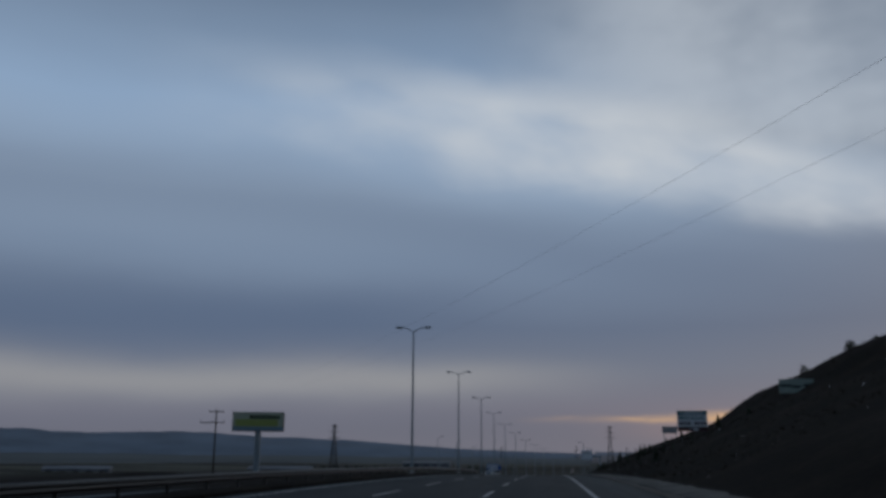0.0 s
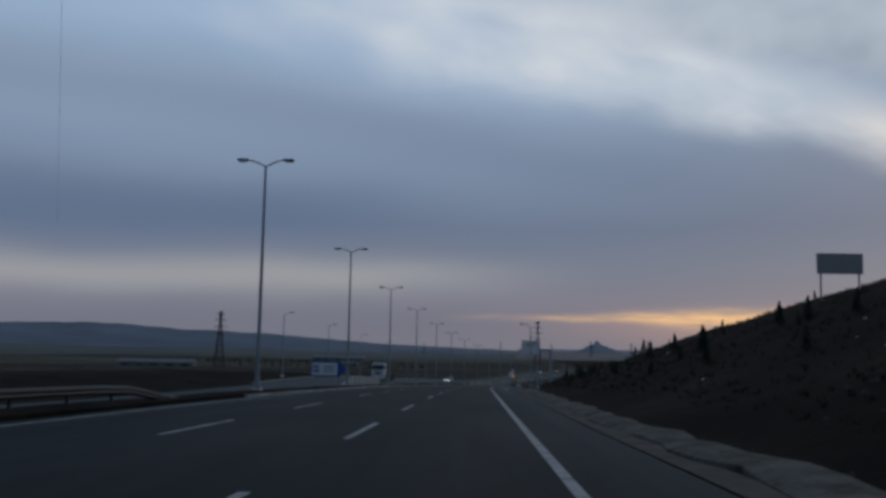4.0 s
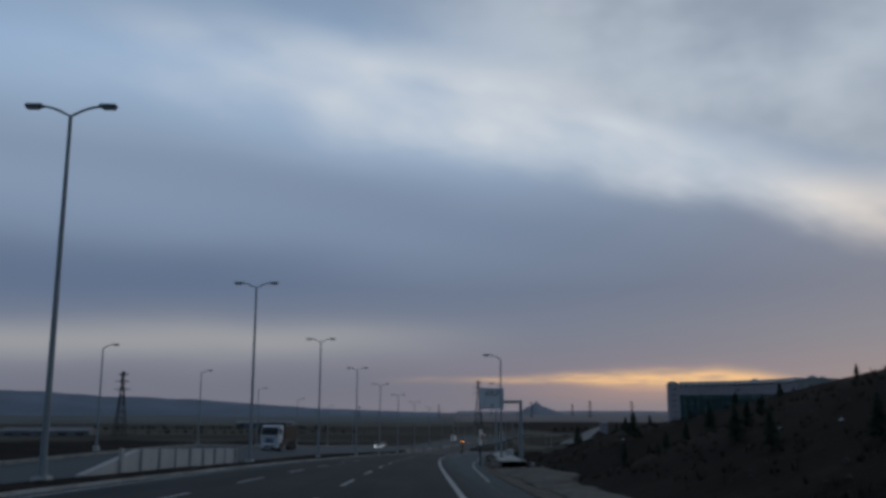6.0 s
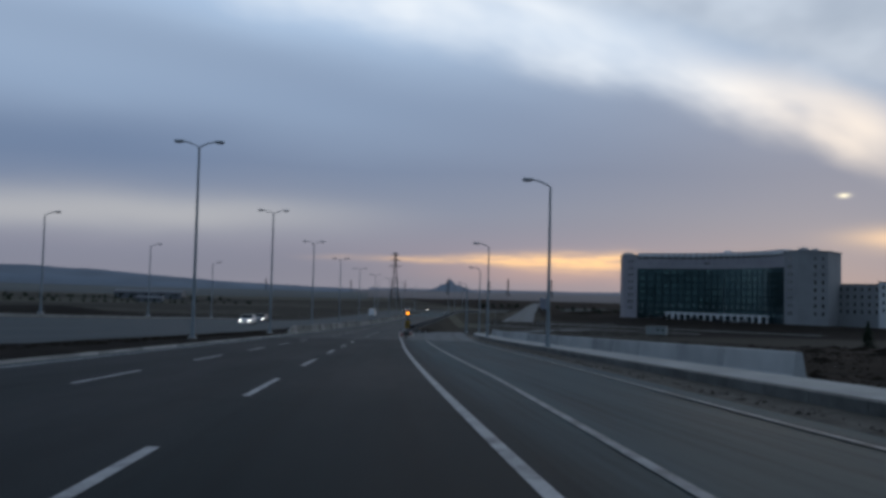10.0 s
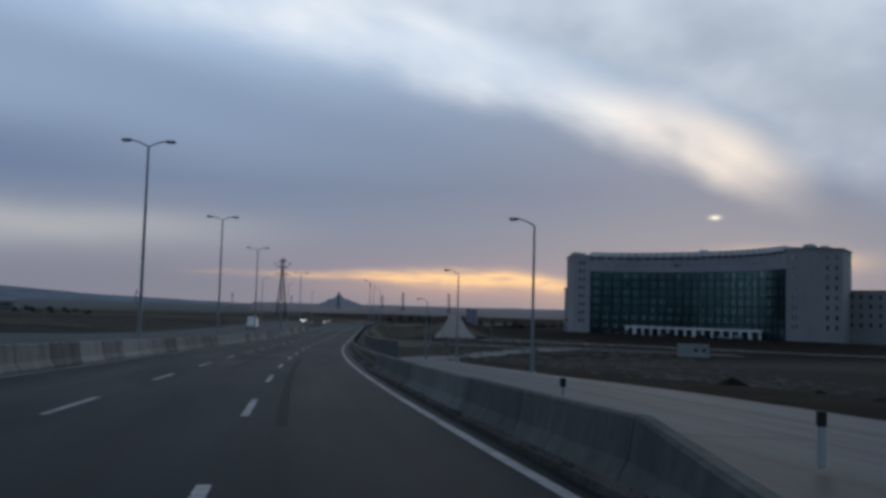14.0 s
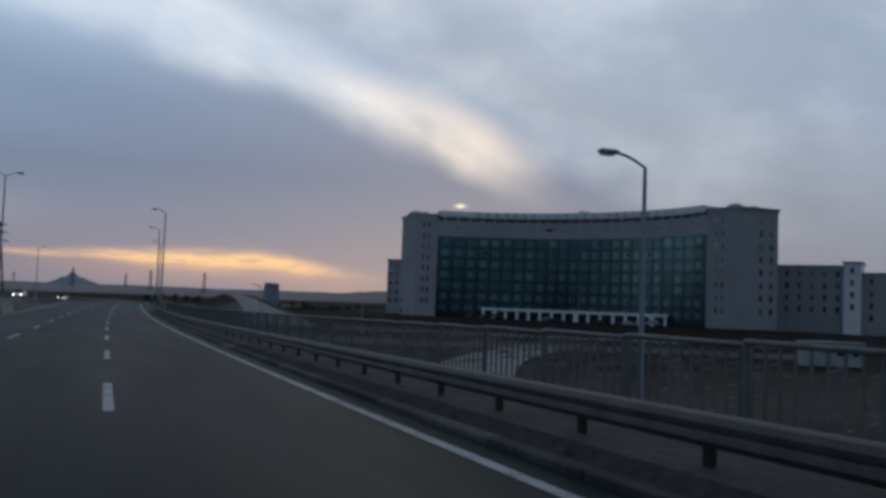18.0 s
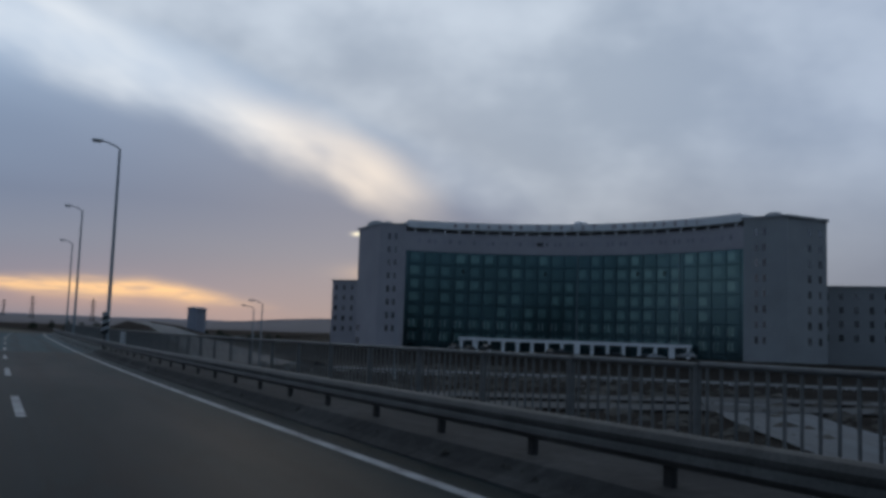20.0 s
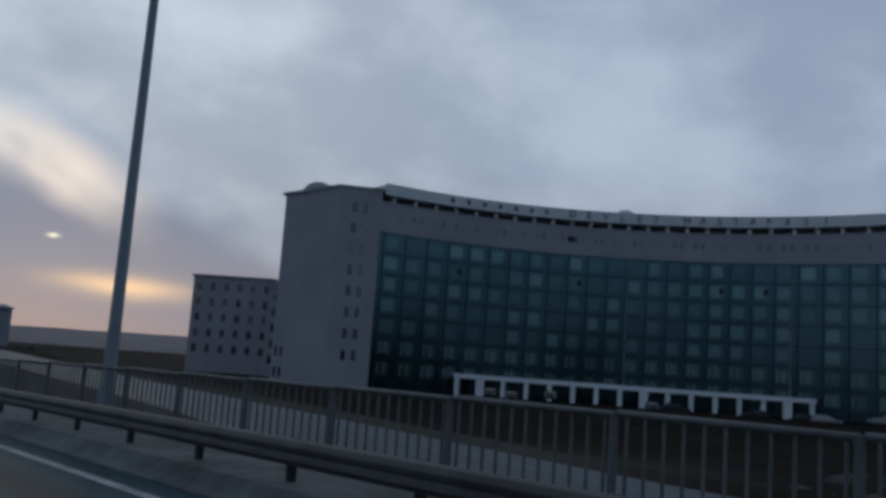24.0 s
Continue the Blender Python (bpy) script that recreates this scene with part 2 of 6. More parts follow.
M_ASPHALT = asphalt("asphalt", grey(0.004, (0.66, 1.04, 1.16)), grey(0.015, (0.66, 1.04, 1.16)), (0.064, 0.106, 0.12), 1.0, 0.6, spec=0.045)
M_ASPHALT_NEW = asphalt("asphalt_worn", grey(0.0035, (0.4, 1.06, 1.2)), grey(0.018, (0.4, 1.06, 1.2)), (0.033, 0.076, 0.087), 0.7, 0.5, spec=0.03)
M_ASPHALT_BRIDGE = asphalt("asphalt_bridge", grey(0.014, (0.36, 1.06, 1.25)), grey(0.068, (0.36, 1.06, 1.25)), (0.045, 0.12, 0.142), 0.7, 0.5, spec=0.02)
M_RAMP = asphalt("asphalt_pale", grey(0.026, (0.76, 1, 1.15)), grey(0.105, (0.76, 1, 1.15)), (0.115, 0.14, 0.155), 0.25, 0.62, spec=0.3)
M_OPPOSITE = asphalt("asphalt_opposite", grey(0.02, (0.74, 1.02, 1.15)), grey(0.07, (0.74, 1.02, 1.15)), (0.075, 0.1, 0.112), 0.5, 0.62, spec=0.1)
M_SERVICE = asphalt("asphalt_service", grey(0.016, (0.82, 1, 1.1)), grey(0.06, (0.82, 1, 1.1)), (0.07, 0.08, 0.085), 0.4, 0.62, spec=0.1)
M_SLIP = asphalt("asphalt_slip", grey(0.02, (0.76, 1, 1.14)), grey(0.11, (0.76, 1, 1.14)), (0.115, 0.138, 0.152), 0.5, 0.62, spec=0.2)
M_PAINT = surface("road_paint", [grey(0.06), grey(0.34), grey(0.5)], 0.7, 2.0, 0.2, 30)
M_CONCRETE = surface("concrete", [(0.24, 0.25, 0.25), (0.38, 0.39, 0.385), (0.48, 0.49, 0.48)], 0.85, 0.5, 0.3, 18, rand=0.3)
M_STAIN = surface("stained_concrete", [(0.07, 0.075, 0.07), (0.13, 0.138, 0.13), (0.2, 0.205, 0.195), (0.26, 0.262, 0.25)], 0.9, 0.7, 0.4, 6, rand=0.35, stretch=(1, 1, 0.35))
# stained concrete darkened: the shade on its near face is put into the colour
M_SHADED = surface("shaded_concrete", [(0.045, 0.048, 0.047), (0.085, 0.089, 0.086), (0.13, 0.134, 0.128), (0.2, 0.204, 0.195)], 0.9, 0.6, 0.4, 6, rand=0.25, stretch=(1, 1, 0.4))
M_KERB = surface("kerb_concrete", [(0.21, 0.215, 0.205), (0.33, 0.335, 0.32), (0.45, 0.45, 0.43)], 0.9, 0.6, 0.4, 22, rand=0.4)
M_DIRTSTRIP = surface("gutter_dirt", [(0.035, 0.031, 0.025), (0.075, 0.067, 0.055), (0.13, 0.118, 0.10)], 0.95, 1.2, 0.6, 20)
M_GALV = surface("galvanised_steel", [(0.045, 0.044, 0.041), (0.085, 0.083, 0.078), (0.14, 0.137, 0.128)], 0.65, 1.5, 0.1, 30, metal=0.4)
M_POLE = surface("pole_steel", [(0.16, 0.20, 0.22), (0.24, 0.28, 0.30), (0.30, 0.33, 0.36)], 0.55, 0.8, 0.05, 20, metal=0.2)
M_DARKSTEEL = surface("dark_steel", [grey(0.02), grey(0.035), grey(0.05)], 0.55, 2.0, 0.1, 30, metal=0.4)
M_RAILING = surface("railing_paint", [(0.08, 0.082, 0.08), (0.13, 0.133, 0.13), (0.19, 0.192, 0.185)], 0.6, 1.5, 0.1, 20, metal=0.2)

M_WHITE = surface("white_paint", [grey(0.55), grey(0.7), grey(0.8)], 0.5, 1.0, 0.05, 20)
M_SIGNFACE = surface("sign_face", [(0.55, 0.58, 0.6), (0.68, 0.7, 0.72)], 0.45, 1.0, 0.0)
M_SIGNBLUE = surface("sign_blue", [(0.01, 0.06, 0.25), (0.015, 0.09, 0.34)], 0.4, 2.0, 0.0)
M_BLACK = surface("black_paint", [grey(0.012), grey(0.02)], 0.5, 2.0, 0.0)
M_RED = surface("red_paint", [(0.30, 0.02, 0.015), (0.42, 0.03, 0.02)], 0.5, 2.0, 0.0)
M_YELLOW = surface("yellow_paint", [(0.72, 0.43, 0.03), (0.85, 0.52, 0.04)], 0.5, 2.0, 0.0)
M_ORANGE = surface("orange_plastic", [(0.16, 0.03, 0.012), (0.26, 0.045, 0.02), (0.36, 0.06, 0.02)], 0.5, 2.0, 0.0)
M_MAROON = surface("maroon_paint", [(0.045, 0.018, 0.018), (0.075, 0.03, 0.028)], 0.6, 2.0, 0.0)
M_OLIVE = surface("olive_print", [(0.03, 0.045, 0.02), (0.05, 0.07, 0.03)], 0.6, 2.0, 0.0)
M_TEAL = surface("teal_paint", [(0.0, 0.085, 0.095), (0.0, 0.12, 0.13)], 0.5, 2.0, 0.0)
M_LENS = surface("lamp_lens", [grey(0.35), grey(0.5)], 0.25, 2.0, 0.0)
M_GLASS = surface("dark_glass", [(0.012, 0.018, 0.022), (0.02, 0.028, 0.032)], 0.12, 1.0, 0.0, spec=0.6)
M_TYRE = surface("tyre_rubber", [grey(0.012), grey(0.02)], 0.85, 3.0, 0.1)
M_SNOW = surface("old_snow", [(0.03, 0.03, 0.03), (0.3, 0.31, 0.33), (0.55, 0.57, 0.6), (0.68, 0.7, 0.73)], 0.9, 2.6, 0.9, 9)
M_AMBER = glow("amber_lamp", (1.0, 0.3, 0.02), 3.0)
M_HEAD = glow("head_lamp", (1.0, 0.97, 0.9), 4.0)
M_EDGE = surface("dirty_concrete", [(0.018, 0.017, 0.016), (0.045, 0.043, 0.04), (0.085, 0.082, 0.076), (0.15, 0.143, 0.132)], 0.92, 0.45, 0.5, 7, rand=0.3)
M_STONE = surface("facade_stone", [(0.31, 0.29, 0.305), (0.36, 0.337, 0.355), (0.41, 0.384, 0.402)], 0.8, 0.12, 0.05, 3.0)
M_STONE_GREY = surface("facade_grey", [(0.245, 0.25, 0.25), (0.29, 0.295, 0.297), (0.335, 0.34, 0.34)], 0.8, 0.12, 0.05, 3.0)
M_CURTAIN = surface("curtain_glass", [(0.04, 0.088, 0.10), (0.085, 0.16, 0.185)], 0.16, 0.05, 0.0, metal=0.95, spec=0.6)
M_PANE = surface("window_pane", [(0.075, 0.145, 0.155), (0.115, 0.21, 0.215), (0.155, 0.27, 0.265)], 0.2, 0.06, 0.0, metal=0.88, spec=0.6, rand=0.55)
M_MULLION = surface("mullion", [(0.02, 0.032, 0.036), (0.035, 0.05, 0.055)], 0.4, 1.0, 0.0, metal=0.6)
M_WINDOW = surface("small_window", [(0.10, 0.105, 0.12), (0.2, 0.21, 0.23)], 0.16, 1.0, 0.0, metal=0.85, spec=0.6, rand=0.7)
M_BAND_PANE = surface("band_window", [(0.20, 0.20, 0.22), (0.3, 0.29, 0.32)], 0.4, 0.4, 0.0, spec=0.6, rand=0.8)
M_LETTER = surface("letter_red", [(0.17, 0.085, 0.09), (0.24, 0.12, 0.125)], 0.6, 1.0, 0.0)
M_BARK = surface("bark", [(0.03, 0.022, 0.016), (0.06, 0.045, 0.03)], 0.95, 4.0, 0.5)
M_NEEDLE = surface("pine_needles", [(0.008, 0.014, 0.008), (0.018, 0.030, 0.015), (0.03, 0.045, 0.022)], 0.9, 2.0, 0.2, 9)
M_GRASS = surface("dry_grass", [(0.012, 0.010, 0.006), (0.026, 0.021, 0.013), (0.042, 0.034, 0.021)], 1.0, 0.6, 0.2, 9)
M_STONES = surface("loose_stone", [(0.02, 0.018, 0.015), (0.045, 0.04, 0.034), (0.08, 0.073, 0.062)], 0.95, 3.0, 0.3)
M_PAINT_WORN = surface("road_paint_worn", [grey(0.10), grey(0.26), grey(0.42)], 0.8, 1.5, 0.2, 22)
# ---- the road's line: x and height along y, and the right edge line beside it ----
CX = [-5.2875, -4.9394, 12.5349, 25.9368, 19.2778, 5.6704]
CZ = [-1.1258, -1.294, 6.054, 2.7851, -11.2585, -9.1304]
EDGE_Y = [-100, 70, 125, 190, 215, 240, 262, 307, 335, 370, 410, 450, 487, 520, 550, 640]
EDGE_X = [1.4, 1.35, 1.03, 0.92, 0.9, 1.2, 1.5, 2.4, 2.95, 2.7, 2.72, 3.15, 3.8, 3.75, 3.5, 3.3]


def poly(c, y):
    k = min(max(y, 0.0), 624.0)
    u, v, d = (k - 312) / 312, 0.0, 0.0
    for q in c:
        d = d * u + v
        v = v * u + q
    return v + d / 312 * (y - k)


def road_x(y):
    far = min(max(0.0, y - 596.0), 420.0)
    return poly(CX, y) + far * far / 1300 + max(0.0, y - 1016.0) * 0.646


def road_z(y):
    far = max(0.0, y - 606.0)
    return poly(CZ, y) - 0.018 * min(far, 250.0) * min(1.0, far / 60) - 0.004 * max(0.0, far - 250.0)


def heading(y):
    return math.atan((road_x(y + 1) - road_x(y - 1)) / 2)


def edge(y):
    # smoothed over a few metres
    return float(sum(np.interp(y + k, EDGE_Y, EDGE_X) for k in (-16, -8, 0, 8, 16)) / 5)


def place(y, lat, h=0.0):
    """The place at the road's station y, lat metres to its right, h over its surface."""
    a = heading(y)
    return Vector((road_x(y) + lat * math.cos(a), y - lat * math.sin(a), road_z(y) + h))


def stand(y, lat, h=0.0, turn=0.0):
    """A pose at a station, whose x runs to the road's right and y along it."""
    p = place(y, lat, h)
    return pose(p.x, p.y, p.z, 0, 0, -math.degrees(heading(y)) + turn)


def smooth(x, lo, hi):
    k = min(max((x - lo) / (hi - lo), 0.0), 1.0)
    return k * k * (3 - 2 * k)


def ramp_lat(y):
    """The right edge line of the slip road, from the main road's reference."""
    return float(np.interp(y, [180, 203, 216, 238, 252, 265, 280, 300, 331, 350, 372, 410, 450, 487, 530],
                           [2.2, 2.8, 3.4, 4.9, 5.4, 5.9, 6.8, 7.8, 8.7, 9.3, 10.6, 12.0, 12.7, 13.0, 14.0]))


def verge_in(y):
    """Where the shoulder ends and the rough verge begins, from the edge line."""
    return float(np.interp(y, [-120, 65, 125, 190], [2.85, 2.8, 2.1, 2.5]))


def verge_out(y):
    return verge_in(y) + float(np.interp(y, [65, 125, 165, 180, 188, 200], [1.9, 1.0, 1.2, 1.7, 4.0, 4.2]))


def side_drop(y):
    """The ground right of the road against the road's own height."""
    return float(np.interp(y, [205, 245, 300, 372, 410, 450, 487, 520, 640, 760], [-0.05, -0.4, -0.5, -0.1, -0.4, -1.1, -2.7, -3.3, -3.4, -3.0]))


def opp_h(y, lat=-15.0):
    """Height of the opposite carriageway over the road: banked outwards in the bend."""
    tilt = 1.05 * smooth(y, 195, 262) * (1 - 0.75 * smooth(y, 370, 480))
    return -1.0 * (1 - smooth(y, 150, 230)) + 0.22 * smooth(y, 225, 260) + tilt * min(1.0, max(0.0, (-15.0 - lat) / 13.0))


# hospital frame: origin at the glass front's left end, A along the front, B out towards the road
HO, HA, HB = Vector((171.2, 717.5)), Vector((0.4974, -0.8675)), Vector((-0.8675, -0.4974))
YARD = -16.4


def hosp(a, b, z=0.0):
    p = HO + HA * a + HB * b
    return Vector((p.x, p.y, z))


def ground_z(x, y):
    """Height of the open ground."""
    st = y
    for _ in range(4):
        h = heading(st)
        st += ((x - road_x(st)) * math.sin(h) + (y - st) * math.cos(h)) * math.cos(h)
        st = min(max(st, -600.0), 1600.0)
    h = heading(st)
    lat = (x - road_x(st)) * math.cos(h) - (y - st) * math.sin(h)
    rz, e = road_z(st), edge(st)
    n = noise.noise(Vector((x * 0.03, y * 0.03, 3.1))) * 0.5 + noise.noise(Vector((x * 0.15, y * 0.15, 7.7))) * 0.14
    bed = rz - 0.35
    if lat >= 0:
        if st < 260:
            start = e + verge_in(st) + float(np.interp(st, [65, 125, 165, 180, 188, 200], [1.6, 1.5, 1.7, 2.0, 3.9, 4.1])) if st < 190 else ramp_lat(st) + 3.0
            rise = max(0.0, lat - start)
            top = float(np.interp(st, [130, 180, 206, 222, 245], [30, 12, 6, 5, 4]))
            hill = top * (1 - math.exp(-rise * 0.46 / top))
            fade = float(np.interp(st, [128, 154, 180, 206, 222, 245], [1.0, 1.0, 0.95, 0.84, 0.38, 0.12]))
            foot = 16.5 + 0.12 * min(max(0.0, 100 - st), 40)
            hill += 2.6 * smooth(lat, foot, foot + 8.5) * smooth(st, 124, 108)
            lump = noise.noise(Vector((x * 0.07, y * 0.07, 1.3))) * 0.7 * smooth(rise, 2, 12)
            g = rz + 0.1 + (hill + lump) * fade + n * smooth(rise, 1, 6)
            plain = rz + side_drop(st) + n
            w = smooth(st, 218, 258)
            g = g * (1 - w) + plain * w
            g = bed + (g - bed) * smooth(lat, e + verge_in(st) - 0.3, e + verge_out(st) - 0.1)
        else:
            g = rz + side_drop(st) + n * smooth(lat, 14, 20)
            k = smooth(lat, e + 2.2, e + 5.5) if st > 395 else smooth(lat, ramp_lat(st) + 2.2, ramp_lat(st) + 3.4)
            g = bed + (g - bed) * k
            if 395 < st < 560 and lat < ramp_lat(st) + 1.5:
                g = min(g, rz + side_drop(st) - 0.3)
        # the plain before the hospital, its earth bank and yard
        d = Vector((x, y)) - HO
        a, b = d.dot(HA), d.dot(HB)
        flat = -17.5 + n * 0.5
        flat += (YARD + 0.45 + 17.5) * smooth(b, 62, 20) * smooth(a, -70, -40) * smooth(a, 190, 150)
        flat -= 0.7 * smooth(b, 17, 12) * smooth(a, -70, -40) * smooth(a, 190, 150)
        w = smooth(lat, 16, 40) * smooth(st, 330, 520)
        g = g * (1 - w) + flat * w
        far = -17.0 + n * 3
        w = smooth(lat, 120, 500)
        g = g * (1 - w) + far * w
    else:
        dip = opp_h(st, lat)
        g = rz + dip + (0.55 + n * 1.2) * smooth(-lat, 30, 44) + n * smooth(-lat, 30, 34)
        mid = e - 11.2
        g = bed + (g - bed) * smooth(-lat, -mid + 0.2, -mid + 2.2) if -lat < -mid + 16.5 else g
        if -mid + 3.5 < -lat < -mid + 16.5:
            g = rz + dip - 0.35
        far = -15.5 + n * 4
        w = smooth(-lat, 70, 420)
        g = g * (1 - w) + far * w
    w = smooth(abs(st - 300), 500, 1200)
    return g * (1 - w) + (-15.5 + n * 3) * w


# ---- mesh helpers ----


def mesh_object(name, verts, faces, material, parent=None, smooth_faces=False):
    me = bpy.data.meshes.new(name)
    me.from_pydata([tuple(v) for v in verts], [], faces)
    if smooth_faces:
        me.shade_smooth()
    me.materials.append(material)
    ob = new(name, me)
    ob.parent = parent
    return ob


def link(name, bm, material, parent=None, label="", smooth_faces=False):
    me = bpy.data.meshes.new(name)
    bmesh.ops.recalc_face_normals(bm, faces=bm.faces)
    bm.to_mesh(me)
    bm.free()
    if smooth_faces:
        me.shade_smooth()
    me.materials.append(material)
    ob = new(name, me)
    ob.parent = parent
    if label:
        ob["label"] = label
    return ob


part = link


def box(bm, size, at=(0, 0, 0), bevel=0.0, turn=None):
    """Adds a box of that size about its middle to bm."""
    m = Matrix.Translation(at) @ (turn or Matrix.Identity(4)) @ Matrix.Diagonal((*size, 1))
    vs = bmesh.ops.create_cube(bm, size=1, matrix=m)["verts"]
    if bevel:
        es = list({e for v in vs for e in v.link_edges})
        bmesh.ops.bevel(bm, geom=es, offset=bevel, segments=1, affect="EDGES")
    return bm


def tube(bm, a, b, r0, r1=None, sides=8):
    a, b = Vector(a), Vector(b)
    q = (b - a).to_track_quat("Z", "Y").to_matrix().to_4x4()
    m = Matrix.Translation((a + b) / 2) @ q
    bmesh.ops.create_cone(bm, cap_ends=True, segments=sides, radius1=r0, radius2=r0 if r1 is None else r1, depth=(b - a).length, matrix=m)
    return bm


def boxed(name, size, at, material, parent=None, bevel=0.0, label=""):
    return link(name, box(bmesh.new(), size, at, bevel), material, parent, label)


def sweep(name, profile, y0, y1, material, step=4.0, close=False, lat=None, caps=True):
    """A band along the road: profile is rows of (offset, height), offsets from the right edge line or from lat(y)."""
    n = max(2, int((y1 - y0) / step) + 1)
    ys = np.linspace(y0, y1, n)
    k = len(profile)
    vs, uvs = [], []
    for y in ys:
        base = edge(y) if lat is None else lat(y)
        for o, h in profile:
            o = o(y) - base if callable(o) else o
            h = h(y) if callable(h) else h
            vs.append(place(y, base + o, h))
            uvs.append((o, y))
    fs = []
    for i in range(n - 1):
        for j in range(k if close else k - 1):
            a, b = i * k + j, i * k + (j + 1) % k
            fs.append((a, b, b + k, a + k))
    if close and caps:
        fs += [tuple(range(k))[::-1], tuple((n - 1) * k + j for j in range(k))]
    ob = mesh_object(name, vs, fs, material)
    if material.name.startswith("asphalt"):
        layer = ob.data.uv_layers.new(name="along")
        for loop in ob.data.loops:
            layer.data[loop.index].uv = uvs[loop.vertex_index]
    return ob


def blank(name, m=None):
    ob = new(name)
    ob.empty_display_size = 0.3
    if m is not None:
        ob.matrix_world = m
    return ob


# ---- ground: one sheet out to the horizon ----
M_GROUND = surface("dry_ground", [(0.003, 0.0024, 0.0019), (0.009, 0.007, 0.0055), (0.018, 0.0145, 0.011), (0.034, 0.028, 0.022)], 1.0, 0.22, 0.8, 3.5, spec=0.05)


def field_cover(m):
    """Dark scrub and turned soil by the road; stubble, in parcels, out on the fields, paled for haze."""
    t = Tree(m.node_tree)
    b = m.node_tree.nodes["Principled BSDF"]
    base = b.inputs["Base Color"].links[0].from_socket
    pos = t.node("ShaderNodeTexCoord").outputs["Object"]
    sp = t.node("ShaderNodeSeparateXYZ")
    t.put(sp.inputs[0], pos)
    x, y = sp.outputs[0], sp.outputs[1]
    wob = t.mul(t.sub(t.noise(pos, 0.02, 4.0, 0.6), 0.5), 120.0)
    yard = t.mul(t.mul(t.step(y, 500.0, 535.0), t.step(x, 58.0, 78.0)), t.sub(1.0, t.mul(t.step(y, 632.0, 650.0), t.step(x, 118.0, 100.0))))
    near = t.mul(t.step(t.add(y, wob), 390.0, 480.0), t.sub(1.0, yard))
    out = t.m("MAXIMUM", near, t.step(t.add(x, t.mul(wob, 0.4)), -42.0, -75.0))
    parcel = t.node("ShaderNodeTexVoronoi")
    parcel.inputs["Scale"].default_value = 0.012
    t.put(parcel.inputs["Vector"], t.xyz(t.mul(x, 0.5), t.mul(y, 1.6)))
    tone = t.node("ShaderNodeSeparateXYZ")
    t.put(tone.inputs[0], parcel.outputs["Color"])
    grain = t.noise(pos, 0.5, 6.0, 0.7)
    # distance haze is put into the stubble's colour, away from the road
    hazed_stubble = t.ramp(t.add(t.mul(tone.outputs[0], 0.55), t.mul(grain, 0.5)), [(0.2, (0.03, 0.027, 0.023, 1)), (0.5, (0.072, 0.066, 0.055, 1)), (0.75, (0.115, 0.112, 0.085, 1)), (0.95, (0.2, 0.195, 0.165, 1))])
    t.put(b.inputs["Base Color"], t.mix(t.mul(out, 0.85), base, hazed_stubble))


field_cover(M_GROUND)


def spaced(inner, step, outer, grow=1.35):
    out, s = list(np.arange(-inner, inner + 0.1, step)), step
    x = inner
    while x < outer:
        s *= grow
        x += s
        out += [x, -x]
    return sorted(out)


gx = [v for v in spaced(60, 2.0, 4300)]
gy = sorted([350 + v for v in spaced(440, 4.0, 4000, 1.4)])
extra = [60 + 5 * k for k in range(1, 34)]
gx = sorted(set(gx[: gx.index(60.0) + 1] if 60.0 in gx else gx) | set(extra) | {v for v in gx if v > 225 or v < -60})
verts = []
for y in gy:
    yc = min(max(y, -600.0), 1600.0)
    for x in gx:
        px = road_x(yc) + x
        verts.append((px, y, ground_z(px, y)))
w = len(gx)
faces = [(j * w + i, j * w + i + 1, (j + 1) * w + i + 1, (j + 1) * w + i) for j in range(len(gy) - 1) for i in range(w - 1)]
ground = mesh_object("ground", verts, faces, M_GROUND, smooth_faces=True)
tagged(ground, "dry brown earth and winter grass beside the road", "ground", kind="structure")

# ---- carriageways ----
S1 = 331.0
road = sweep("road", [(-11.4, 0), (-7.0, 0.0), (-3.5, 0.0), (0, 0), (lambda y: max(edge(y) + 2.9, ramp_lat(y) + 0.3) if y < 190 else ramp_lat(y) + 1.0, -0.03)], -140, S1, M_ASPHALT)
tagged(road, "dark asphalt three-lane highway with a paved shoulder", "road", kind="structure")
road2 = sweep("road_worn", [(-11.6, 0), (-7.0, 0.0), (-3.5, 0.0), (0, 0), (0.7, 0.0)], S1, 565.3, M_ASPHALT_NEW, step=6)
tagged(road2, "dark worn asphalt highway surface past the joint", "road", kind="structure")
road3 = sweep("road_bridge", [(-11.6, 0), (-7.0, 0.0), (-3.5, 0.0), (0, 0), (0.7, 0.0)], 565.3, 1500, M_ASPHALT_BRIDGE, step=6)
tagged(road3, "paler grey asphalt highway surface beyond the bridge joint", "road", kind="structure")
RAMP = lambda y: ramp_lat(y)
slip = sweep("slip_road", [(lambda y: edge(y) + 0.69 if y < 400 else ramp_lat(y) - 5.5, lambda y: 0.0 if y < 340 else max(side_drop(y), -9) * smooth(y, 375, 410)),
                           (lambda y: ramp_lat(y) + 0.9, lambda y: -0.02 if y < 340 else side_drop(y) * smooth(y, 375, 410))], S1, 487, M_SLIP, lat=RAMP)
tagged(slip, "pale dusty asphalt slip road towards the hospital", "road", kind="structure")
opposite = sweep("road_opposite", [(-28.0, lambda y: opp_h(y, -28.0)), (-15.4, opp_h)], -140, 1500, M_OPPOSITE, step=6)
tagged(opposite, "grey asphalt opposite carriageway", "road", kind="structure")
